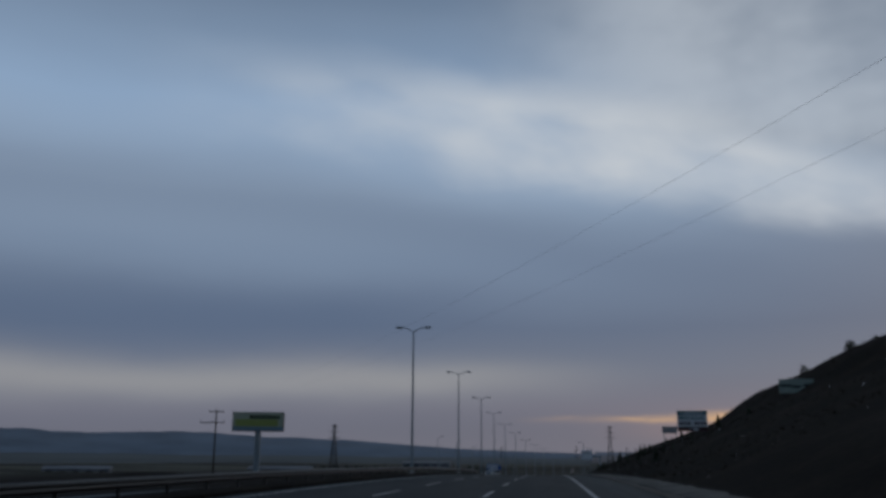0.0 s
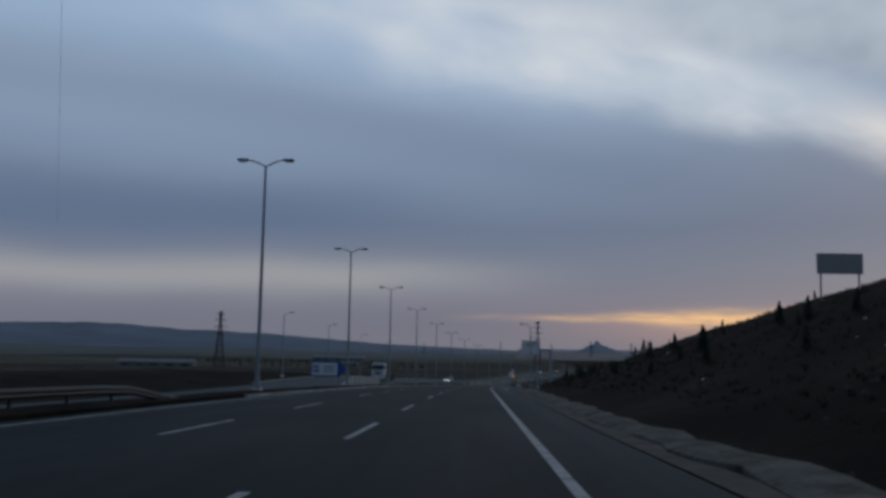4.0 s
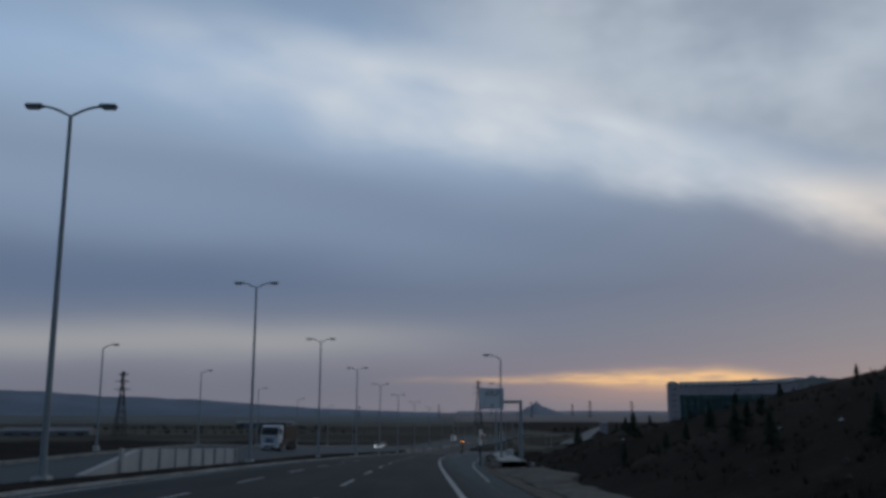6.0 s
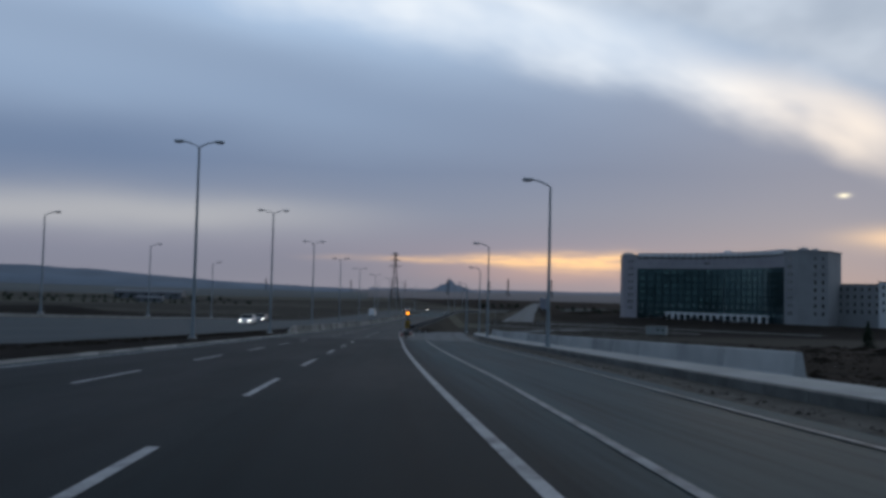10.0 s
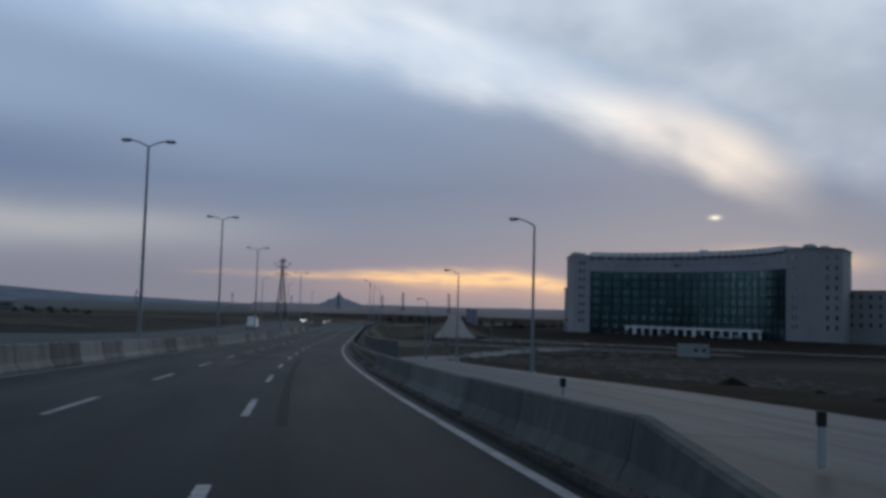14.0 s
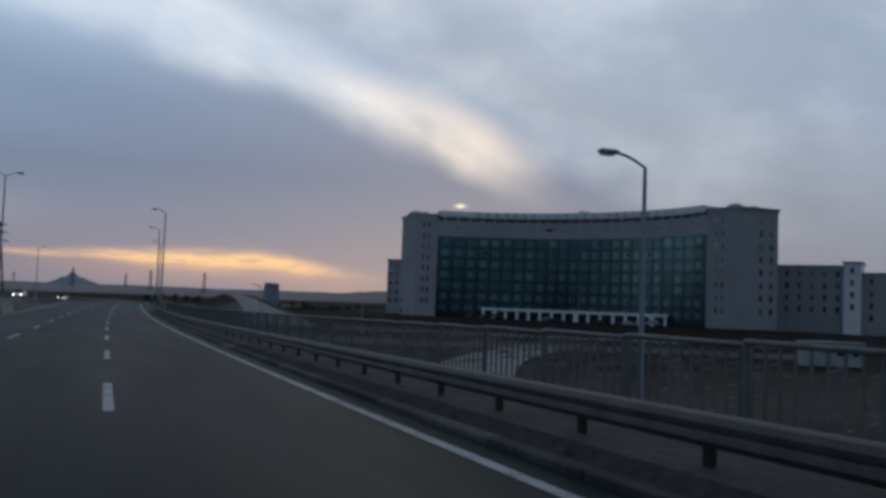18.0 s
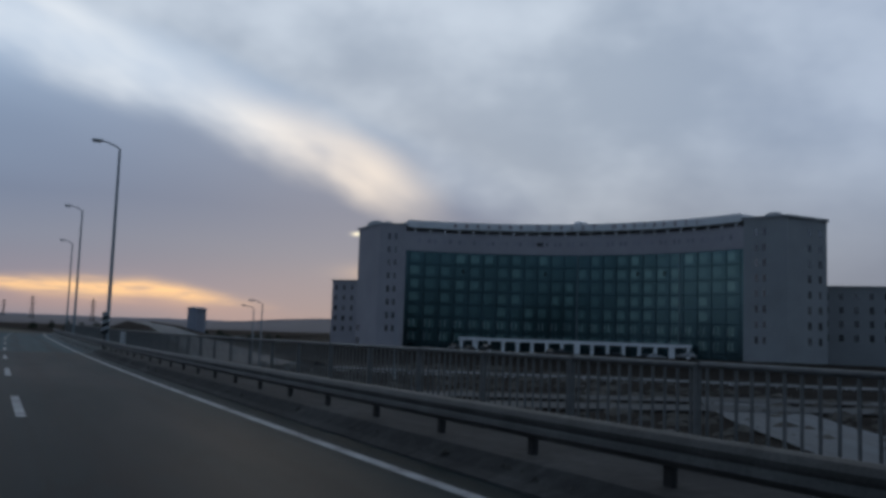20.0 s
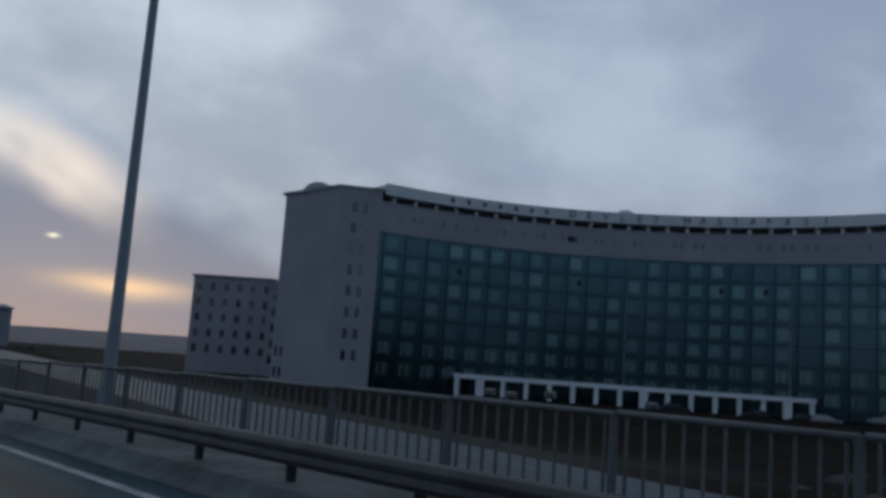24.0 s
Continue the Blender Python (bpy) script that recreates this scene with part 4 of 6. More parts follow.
tagged(wall, "pale ribbed concrete parapet with a sloped end in the median", "wall", kind="structure")
for k in range(9):
    ob = sweep("rib", [(-14.1, -0.6), (-14.1, 1.09), (-13.98, 1.09), (-13.98, -0.6)], 190 + k * 2.9, 190.35 + k * 2.9, M_CONCRETE, close=True)
    ob.parent = wall
median = sweep("median", [(-11.4, -0.1), (-11.45, 0.12), (-11.7, 0.14), (-12.5, 0.2), (-13.6, lambda y: 0.12 + opp_h(y) * 0.4), (-15.2, lambda y: opp_h(y) + 0.07), (-15.5, lambda y: opp_h(y) - 0.1)], -140, 346, M_GROUND, step=3)
for v in median.data.vertices:
    v.co.z += 0.05 * noise.noise(v.co * 0.8)
tagged(median, "dark earth median between the carriageways", "median", kind="structure")
median2 = sweep("median", [(-11.6, -0.1), (-11.9, 0.05), (-13.2, 0.1), (-15.2, lambda y: opp_h(y) + 0.07), (-15.5, lambda y: opp_h(y) - 0.1)], 346, 1300, M_GROUND, step=5)
tagged(median2, "bare earth behind the median barrier", "median", kind="structure")
kerb_run(140, 346, (-11.45, -11.3), 0.1, label="low kerb stones along the median", length=2.0)

# ---- railing on the bridge: panels of upright bars between posts ----
railing = blank("railing", stand(404, edge(404) + 2.2, 0.17))
tagged(railing, "dark steel railing of upright bars between posts on the bridge edge", "railing")
RI = railing.matrix_world.inverted()
bm = bmesh.new()
box(bm, (0.06, 0.06, 1.1), (0, 0, 0.46), 0.005)
post_me = part("post", bm, M_RAILING, railing).data
bm = bmesh.new()
tube(bm, (0, 0.0, 0.99), (0, 2.0, 0.99), 0.03, 0.03, 8)
top_me = part("top_rail", bm, M_RAILING, railing).data
bm = bmesh.new()
box(bm, (0.04, 1.94, 0.04), (0, 1.0, 0.12))
bottom_me = part("bottom_rail", bm, M_RAILING, railing).data
bm = bmesh.new()
for k in range(11):
    box(bm, (0.02, 0.024, 0.82), (0, 0.09 + k * 0.182, 0.55))
bars_me = part("bar_panel", bm, M_RAILING, railing).data
bm = bmesh.new()
box(bm, (0.02, 0.024, 0.82))
bar_me = bpy.data.meshes.new("bar")
bm.to_mesh(bar_me)
bm.free()
bar_me.materials.append(M_RAILING)
made = {o.data.name: o for o in railing.children}
y = 404.0
k = 0
while y < 690:
    m = RI @ stand(y, edge(y) + 2.2, 0.17)
    for me, nm in ((post_me, "post"), (top_me, "top_rail"), (bottom_me, "bottom_rail"), (bars_me, "bar_panel")):
        if nm == "bar_panel" and 536 <= y < 590:
            for j in range(11):
                o = new("bar", bar_me)
                o.parent = railing
                o.matrix_local = m @ Matrix.Translation((0, 0.09 + j * 0.182, 0.55))
            continue
        o = made[me.name] if k == 0 else new(nm, me)
        o.parent = railing
        o.matrix_local = m
        if nm == "bar_panel":
            o["kind"] = "stuff"
    y += 2.0
    k += 1
bm = bmesh.new()
box(bm, (0.06, 1.9, 0.95), (0, 1.0, 0.52), 0.01)
joint = part("joint_panel", bm, M_CONCRETE, railing, "pale panel at the bridge joint")
joint.matrix_local = RI @ stand(566, edge(566) + 2.12, 0.08)
ob = sweep("bridge_joint", [(-11.2, 0.008), (0.45, 0.008)], 565.2, 565.5, M_DIRTSTRIP, step=1)
tagged(ob, "dark expansion joint across the road", "road joint", kind="structure")
# ---- the hospital: a concave glass front between two stone wings ----
hospital = blank("hospital", Matrix.Translation((190, 690, YARD)))
tagged(hospital, "large hospital with a concave dark glass front between grey stone wings", "building")
HI = hospital.matrix_world.inverted()
CH, SAG = 85.7, 15.0
RAD = (CH * CH / 4 + SAG * SAG) / (2 * SAG)


def under(ob, parent=None):
    ob.data.transform(HI)
    ob.parent = parent or hospital
    return ob


def front(a):
    """How far the front lies behind the chord at a metres along it."""
    return -(math.sqrt(RAD * RAD - (a - CH / 2) ** 2) - (RAD - SAG))


def prism(name, plan, z0, z1, material, label="", parent=None):
    vs = [hosp(a, b, z0) for a, b in plan] + [hosp(a, b, z1) for a, b in plan]
    n = len(plan)
    fs = [(k, (k + 1) % n, n + (k + 1) % n, n + k) for k in range(n)] + [tuple(range(n))[::-1], tuple(range(n, 2 * n))]
    ob = under(mesh_object(name, vs, fs, material), parent)
    if label:
        ob["label"] = label
    return ob


def arc(n, depth=0.0, a0=0.0, a1=CH):
    return [(a0 + (a1 - a0) * k / n, front(a0 + (a1 - a0) * k / n) + depth) for k in range(n + 1)]


def slab(name, z0, z1, near, far, material, label="", n=24, a0=0.0, a1=CH):
    """A curved band of wall following the front; near and far: offsets towards and away from the road."""
    return prism(name, arc(n, near, a0, a1) + arc(n, far, a0, a1)[::-1], z0, z1, material, label)


slab("curtain_wall", YARD, 9.9, 0.0, -12.0, M_CURTAIN, "dark teal reflecting curtain wall", 24, -0.6, CH + 0.6)
slab("upper_wall", 9.9, 15.1, 0.35, -12.0, M_STONE, "stone band above the glass", 24, -0.6, CH + 0.6)
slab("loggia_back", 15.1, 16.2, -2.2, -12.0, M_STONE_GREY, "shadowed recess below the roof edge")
M_FASCIA = surface("fascia_white", [grey(0.62), grey(0.72), grey(0.8)], 0.6, 0.15, 0.05, 2)
slab("roof_fascia", 16.2, 18.15, 1.1, -12.0, M_FASCIA, "white curved roof fascia")
for s, q in ((0, -1), (CH, 1)):
    prism("fascia_end", [(s, 1.1), (s + q * 3.0, -2.5), (s + q * 3.0, -10), (s, -12)], 16.5, 17.9, M_WHITE)
prism("wing_left", [(-0.6, 1.0), (-7.5, 2.9), (-19.4, -7.5), (-13, -24), (-0.6, -20), (-0.6, -3)], YARD - 1, 16.8, M_STONE, "left stone wing with pairs of small windows")
prism("wing_right", [(CH + 0.6, 1.0), (CH + 0.6, -3), (CH + 0.6, -20), (100, -24), (104.2, -5.1), (96, 4.6)], YARD - 1, 16.8, M_STONE_GREY, "right stone wing with pairs of small windows")
# parapet lips
for nm, plan in (("parapet", [(0.3, 0.9), (-7.6, 3.0), (-20.0, -7.5), (-13.2, -24.4), (-12.6, -23.6), (-19.0, -7.6), (-7.4, 2.2), (0.3, 0.3)]),
                 ("parapet", [(CH, 0.3), (96, 4.2), (103.8, -5.1), (99.6, -23.8), (100.2, -24.4), (104.7, -5.1), (96.2, 5.1), (CH, 0.9)])):
    prism(nm, plan, 16.6, 17.15, M_STONE_GREY)
# roof plant on the wings
for a, b, w, h in ((-13, -6, 3.4, 2.3), (-8.5, -4, 2.4, 1.7), (93, -4, 3.4, 2.2), (97.5, -6, 2.6, 1.6)):
    bm = bmesh.new()
    bmesh.ops.create_uvsphere(bm, u_segments=14, v_segments=7, radius=1.0, matrix=Matrix.Translation(hosp(a, b, 16.8)) @ Matrix.Diagonal((w, w * 0.8, h, 1)))
    under(part("roof_dome", bm, M_STONE_GREY, None, "low domed roof plant housing"))
bm = bmesh.new()
box(bm, (3.5, 2.0, 1.6), hosp(CH / 2, front(CH / 2) - 3, 18.4), 0.2)
under(part("roof_hut", bm, M_WHITE))
# columns between the recess openings
for k in range(25):
    a = 1.2 + k * (CH - 2.4) / 24
    prism("loggia_column", [(a - 0.3, front(a) + 0.3), (a + 0.3, front(a) + 0.3), (a + 0.3, front(a) - 0.4), (a - 0.3, front(a) - 0.4)], 15.1, 16.25, M_WHITE)
# glazing: uprights, floor bands and one pane to each room
COLS, ROWS, FLOOR = 24, 7, 3.55
for k in range(COLS + 1):
    a = CH * k / COLS
    a = min(max(a, 0.12), CH - 0.12)
    prism("mullion", [(a - 0.07, front(a) + 0.1), (a + 0.07, front(a) + 0.1), (a + 0.07, front(a) - 0.1), (a - 0.07, front(a) - 0.1)], YARD, 9.88, M_MULLION)
for r in range(1, ROWS + 1):
    z = 9.9 - r * FLOOR
    slab("transom", z - 0.06, z + 0.06, 0.09, -0.1, M_MULLION)


M_JOINT = surface("joint_strip", [(0.16, 0.19, 0.2), (0.24, 0.27, 0.28)], 0.6, 0.5, 0.0)
for a in (43.0, 70.4):
    prism("joint_strip", [(a - 0.1, front(a) + 0.2), (a + 0.1, front(a) + 0.2), (a + 0.1, front(a) - 0.1), (a - 0.1, front(a) - 0.1)], YARD, 9.87, M_JOINT)


def quad_pane(name, a, w, z0, z1, out, material, parent=None, base=front):
    b0, b1 = base(a - w / 2) + out, base(a + w / 2) + out
    vs = [hosp(a - w / 2, b0, z0), hosp(a + w / 2, b1, z0), hosp(a + w / 2, b1, z1), hosp(a - w / 2, b0, z1)]
    vs += [hosp(a - w / 2, b0 - 0.05, z0), hosp(a + w / 2, b1 - 0.05, z0), hosp(a + w / 2, b1 - 0.05, z1), hosp(a - w / 2, b0 - 0.05, z1)]
    fs = [(3, 2, 1, 0), (4, 5, 6, 7), (0, 1, 5, 4), (1, 2, 6, 5), (2, 3, 7, 6), (3, 0, 4, 7)]
    return under(mesh_object(name, vs, fs, material), parent)


random.seed(5)
open_at = {(9, 1), (16, 1), (18, 1), (3, 1)}
for r in range(ROWS):
    for k in range(COLS):
        a = CH * (k + 0.5) / COLS
        z = 9.9 - (r + 1) * FLOOR + 0.85
        quad_pane("window_pane", a - 0.35, 1.95 + random.uniform(-0.15, 0.15), z, z + 2.05, 0.04, M_PANE)
        if (k, r) in open_at:
            quad_pane("open_vent", a + 0.35, 0.6, z + 0.6, z + 1.7, 0.16, M_BLACK)
        if r >= 5:
            for s in (-0.9, 0.2):
                quad_pane("window_frame", a - 0.35 + s, 0.09, z, z + 2.0, 0.1, M_STONE_GREY)
# small paired windows in the stone band
for k in range(COLS):
    a = CH * (k + 0.5) / COLS
    for s in (-0.62, 0.62):
        quad_pane("upper_window", a + s, 0.72, 12.1, 13.3, 0.39, M_BAND_PANE if k != 9 else M_WINDOW)
quad_pane("open_upper_window", 32.4, 1.2, 12.2, 13.2, 0.42, M_BLACK)
# letters on the fascia: a first word that cannot be read as plain bars, then two words spelled out
a = 10.9
for k in range(7):
    quad_pane("letter_bar", a, 0.6, 16.8, 17.6, 1.16, M_LETTER)
    a += 2.8


def face_windows(a0, b0, a1, b1, spots, rows, parent=None, z_top=14.4, pitch=3.55, w=0.8, h=1.7):
    """Windows on a straight wall face: spots are shares of its width."""
    d = Vector((a1 - a0, b1 - b0))
    n = Vector((-d.y, d.x)).normalized()
    if n.y < 0 and abs(n.y) > 0.2:
        n = -n
    u = d.normalized()
    for r in range(rows):
        for s in spots:
            c = Vector((a0, b0)) + d * s
            z = z_top - r * pitch
            q = [c + u * (w / 2) * i for i in (-1, 1)]
            vs = [hosp(*(p + n * o), zz) for o in (0.05, -0.05) for p in q for zz in (z - h, z)]
            fs = [(0, 1, 3, 2), (4, 6, 7, 5), (0, 2, 6, 4), (1, 5, 7, 3), (0, 4, 5, 1), (2, 3, 7, 6)]
            under(mesh_object("wing_window", vs, fs, M_WINDOW))


face_windows(-0.6, 1.0, -7.5, 2.9, (0.38, 0.62), 8)
face_windows(CH + 0.6, 1.0, 96, 4.6, (0.3, 0.48), 8)
face_windows(96, 4.6, 104.2, -5.1, (0.55, 0.82), 8, w=1.1)
face_windows(-7.5, 2.9, -19.4, -7.5, (0.82, 0.92), 2, z_top=-10.5)
# the white entrance canopy on a row of columns
PZ = -13.0
M_CANOPY = surface("canopy_white", [grey(0.72), grey(0.8), grey(0.86)], 0.5, 0.3, 0.05, 4)
prism("canopy_beam", [(13.2, -5.6), (73.7, -5.6), (73.7, -9.5), (13.2, -9.5)], PZ - 0.75, PZ, M_CANOPY, "white flat entrance canopy")
for k in range(16):
    a = 13.8 + k * (59.3 / 15)
    w = 1.4 if k in (1, 8, 14) else 0.75
    prism("canopy_column", [(a - w / 2, -5.75), (a + w / 2, -5.75), (a + w / 2, -6.4), (a - w / 2, -6.4)], YARD - 0.4, PZ - 0.72, M_CANOPY)


def annex(name, a0, a1, b0, b1, z1, rows, cols, label, material, top=None):
    root = blank(name, Matrix.Translation(hosp((a0 + a1) / 2, (b0 + b1) / 2, YARD)))
    inv = root.matrix_world.inverted()
    vs = [hosp(a, b, z) for z in (YARD - 1.5, z1) for a, b in ((a0, b0), (a1, b0), (a1, b1), (a0, b1))]
    fs = [(0, 1, 5, 4), (1, 2, 6, 5), (2, 3, 7, 6), (3, 0, 4, 7), (4, 5, 6, 7), (3, 2, 1, 0)]
    ob = mesh_object("wall", vs, fs, material, root)
    ob.data.transform(inv)
    vs = [hosp(a, b, z) for z in (z1, z1 + 0.5) for a, b in ((a0 - 0.3, b0 - 0.3), (a1 + 0.3, b0 - 0.3), (a1 + 0.3, b1 + 0.3), (a0 - 0.3, b1 + 0.3))]
    ob = mesh_object("roof", vs, fs, M_STONE_GREY, root)
    ob.data.transform(inv)
    for r in range(rows):
        for k in range(cols):
            z = z1 - 2.9 - r * 3.4
            a = a0 + (a1 - a0) * (k + 0.5) / cols
            w = min(1.1, (a1 - a0) / cols * 0.45)
            vs = [hosp(a + s, b1 + o, zz) for o in (0.06, -0.05) for s in (-w / 2, w / 2) for zz in (z, z + 1.7)]
            f2 = [(0, 1, 3, 2), (4, 6, 7, 5), (0, 2, 6, 4), (1, 5, 7, 3), (0, 4, 5, 1), (2, 3, 7, 6)]
            ob = mesh_object("window", vs, f2, M_WINDOW, root)
            ob.data.transform(inv)
    return tagged(root, label, "building")


annex("annex_building", -48, -30, -60, -43.4, 4.1, 5, 6, "lower stone annex behind the hospital's wing", M_STONE)
annex("annex_building", -30, -8, -60, -40, 2.6, 5, 7, "stone link block between hospital and annex", M_STONE)
annex("annex_building", 99, 119.4, -60, -22, 2.3, 4, 6, "pale four-storey annex with bands of windows", M_STONE_GREY)
annex("annex_building", 119.4, 123.9, -32, -20, 3.3, 4, 1, "slim white stair tower of the annex", M_WHITE)
annex("annex_building", 124, 190, -60, -23, 0.4, 4, 14, "long low grey hospital block", M_STONE_GREY)
# ---- signs ----


def words(text, size, at, turn, material, parent, name="lettering"):
    """Raised letters in the built-in font, turned into a mesh."""
    c = bpy.data.curves.new(name, "FONT")
    c.offset = size * 0.008
    c.body, c.size, c.align_x, c.align_y, c.extrude = text, size, "CENTER", "CENTER", 0.004
    tmp = bpy.data.objects.new("tmp", c)
    scene.collection.objects.link(tmp)
    me = bpy.data.meshes.new_from_object(tmp.evaluated_get(bpy.context.evaluated_depsgraph_get()))
    bpy.data.objects.remove(tmp)
    me.materials.clear()
    me.materials.append(material)
    ob = new(name, me)
    ob.parent = parent
    ob.matrix_local = Matrix.Translation(at) @ turn
    return ob


FACING = Euler((radians(90), 0, 0)).to_matrix().to_4x4()  # text upright, read by someone looking along +y

# the spelled words on the hospital's roof edge
TURN_H = Matrix(((HA.x, 0, -HB.x, 0), (HA.y, 0, -HB.y, 0), (0, 1, 0, 0), (0, 0, 0, 1)))
for word, a, pitch in (("DEVLET", 32.4, 3.04), ("HASTANESI", 53.0, 2.74)):
    for ch in word:
        p = HI @ hosp(a, front(a) + 1.2, 17.18)
        words(ch, 1.8, p, TURN_H, M_LETTER, hospital, "letter")
        a += pitch
# overhead direction sign on a bent mast
gantry = blank("direction_sign", stand(262, 11.0, 0.1))
tagged(gantry, "large white direction sign hung from a bent steel mast", "road sign")
bm = bmesh.new()
tube(bm, (0, 0, -0.4), (0, 0, 6.75), 0.23, 0.19, 8)
part("mast", bm, M_POLE, gantry)
bm = bmesh.new()
box(bm, (0.7, 0.7, 0.1), (0, 0, 0.12), 0.01)
part("base_plate", bm, M_POLE, gantry)
bm = bmesh.new()
box(bm, (3.6, 0.26, 0.36), (-1.62, 0, 6.54), 0.02)
part("arm", bm, M_POLE, gantry)
PX, PZ0, PW, PH = -3.62, 6.95, 3.05, 2.55
bm = bmesh.new()
box(bm, (PW, 0.06, PH), (PX, -0.2, PZ0), 0.02)
panel = part("panel", bm, M_SIGNFACE, gantry, "white sign face")
for s, w, h, x, z in (("t", PW - 0.06, 0.06, 0, PH / 2 - 0.06), ("b", PW - 0.06, 0.06, 0, -PH / 2 + 0.06), ("l", 0.06, PH - 0.1, -PW / 2 + 0.06, 0), ("r", 0.06, PH - 0.1, PW / 2 - 0.06, 0)):
    boxed("border", (w, 0.02, h), (PX + x, -0.235, PZ0 + z), M_SIGNBLUE, panel)
boxed("hospital_square", (0.3, 0.02, 0.3), (PX + 0.78, -0.236, PZ0 + 0.8), M_SIGNBLUE, panel, label="blue square with a white H")
words("H", 0.3, (PX + 0.78, -0.25, PZ0 + 0.8), FACING, M_WHITE, panel)
words("Devlet", 0.4, (PX - 0.14, -0.237, PZ0 + 0.8), FACING, M_BLACK, panel)
words("Hastanesi", 0.4, (PX + 0.03, -0.237, PZ0 + 0.47), FACING, M_BLACK, panel)
bm = bmesh.new()
q = Matrix.Rotation(radians(-45), 4, "Y")
box(bm, (0.09, 0.02, 0.4), (PX + 0.05, -0.238, PZ0 - 0.88), 0, Matrix.Rotation(radians(45), 4, "Y"))
for k in (0, 90):
    off = Vector((0.09, 0, 0.16)) if k == 0 else Vector((0.16, 0, 0.09))
    box(bm, (0.26, 0.02, 0.08) if k == 0 else (0.08, 0.02, 0.26), Vector((PX + 0.05, -0.238, PZ0 - 0.88)) + Vector((0.06, 0, 0.14) if k == 0 else (0.14, 0, 0.06)))
part("arrow", bm, M_BLACK, panel)

# blue arrow sign to the hospital in the median
arrow = blank("arrow_sign", stand(162, -10.55, 0.05))
tagged(arrow, "blue and white arrow-shaped hospital sign on two posts in the median", "road sign")
for x in (-0.85, 0.75):
    bm = bmesh.new()
    tube(bm, (x, 0.05, -0.4), (x, 0.05, 1.6), 0.04, 0.04, 8)
    part("post", bm, M_POLE, arrow)
bm = bmesh.new()
out = [(-1.15, 0.85), (0.85, 0.85), (1.3, 1.38), (0.85, 1.9), (-1.15, 1.9)]
bot = [bm.verts.new((x, y, z)) for y in (-0.02, 0.03) for x, z in out]
bm.faces.new(bot[:5])
bm.faces.new(bot[5:][::-1])
for k in range(5):
    bm.faces.new((bot[k], bot[(k + 1) % 5], bot[5 + (k + 1) % 5], bot[5 + k]))
board = part("board", bm, M_SIGNBLUE, arrow)
boxed("face", (1.75, 0.01, 0.85), (-0.2, -0.03, 1.38), M_SIGNFACE, board, label="white face")
boxed("hospital_square", (0.42, 0.01, 0.5), (-0.78, -0.04, 1.38), M_SIGNBLUE, board)
words("H", 0.46, (-0.78, -0.052, 1.38), FACING, M_WHITE, board)
for z in (1.55, 1.38, 1.2):
    boxed("text_bar", (0.75, 0.008, 0.06), (0.1, -0.04, z), M_SIGNBLUE, board)

# billboard on the hillside
bb = blank("billboard", stand(88, 13.2, 3.45, -8))
tagged(bb, "small white restaurant billboard with teal lettering on the hillside", "billboard")
for x in (-1.1, 1.1):
    bm = bmesh.new()
    tube(bm, (x, 0.06, -1.2), (x, 0.06, 2.4), 0.05, 0.05, 8)
    part("post", bm, M_DARKSTEEL, bb)
bm = bmesh.new()
box(bm, (2.75, 0.05, 1.5), (0, 0, 1.85), 0.01)
bp = part("board", bm, M_SIGNFACE, bb)
boxed("top_band", (2.66, 0.012, 0.32), (0, -0.03, 2.4), M_TEAL, bp, label="teal band with pale lettering")
for k in range(9):
    boxed("text_bar", (0.16, 0.01, 0.14), (-0.9 + k * 0.22, -0.042, 2.4), M_SIGNFACE, bp)
words("MANGAL", 0.6, (0, -0.03, 1.93), FACING, M_TEAL, bp)
for k in range(9):
    if k != 4:
        boxed("text_bar", (0.2, 0.01, 0.3), (-1.14 + k * 0.285, -0.032, 1.42), M_MAROON, bp)
bm = bmesh.new()
box(bm, (2.7, 0.05, 0.4), (0, 0, 0.9), 0.01)
lower = part("lower_board", bm, M_MAROON, bb, "dark strip with the distance in pale figures")
words("5", 0.34, (-0.25, -0.03, 0.9), FACING, M_SIGNFACE, lower)
boxed("text_bar", (0.5, 0.01, 0.18), (0.28, -0.03, 0.88), M_SIGNFACE, lower)
bb2 = blank("billboard", stand(77.6, 20.2, 6.1, -10))
tagged(bb2, "weathered pale green billboard leaning on the slope", "billboard")
for x in (-1.0, 1.0):
    bm = bmesh.new()
    tube(bm, (x, 0.06, -1.6), (x, 0.06, 1.7), 0.05, 0.05, 8)
    part("post", bm, M_DARKSTEEL, bb2)
bm = bmesh.new()
box(bm, (2.7, 0.05, 1.15), (0, 0, 1.3), 0.01)
bp = part("board", bm, surface("faded_green", [(0.20, 0.26, 0.22), (0.32, 0.37, 0.33)], 0.7, 1.2, 0.05), bb2)
for k, w in enumerate((0.9, 0.7, 0.5)):
    boxed("text_bar", (w, 0.01, 0.18), (-0.8 + k * 0.8, -0.032, 1.35 - 0.1 * (k % 2)), M_BLACK, bp)
bb3 = blank("billboard", stand(146, 18.1, 5.6))
tagged(bb3, "plain dark grey billboard seen from behind on the crest", "billboard")
for x in (-0.95, 0.95):
    bm = bmesh.new()
    tube(bm, (x, 0, -0.8), (x, 0, 2.0), 0.05, 0.05, 8)
    part("post", bm, M_POLE, bb3)
bm = bmesh.new()
box(bm, (2.3, 0.05, 1.05), (0, -0.05, 1.5), 0.01)
part("board", bm, M_STONE_GREY, bb3)
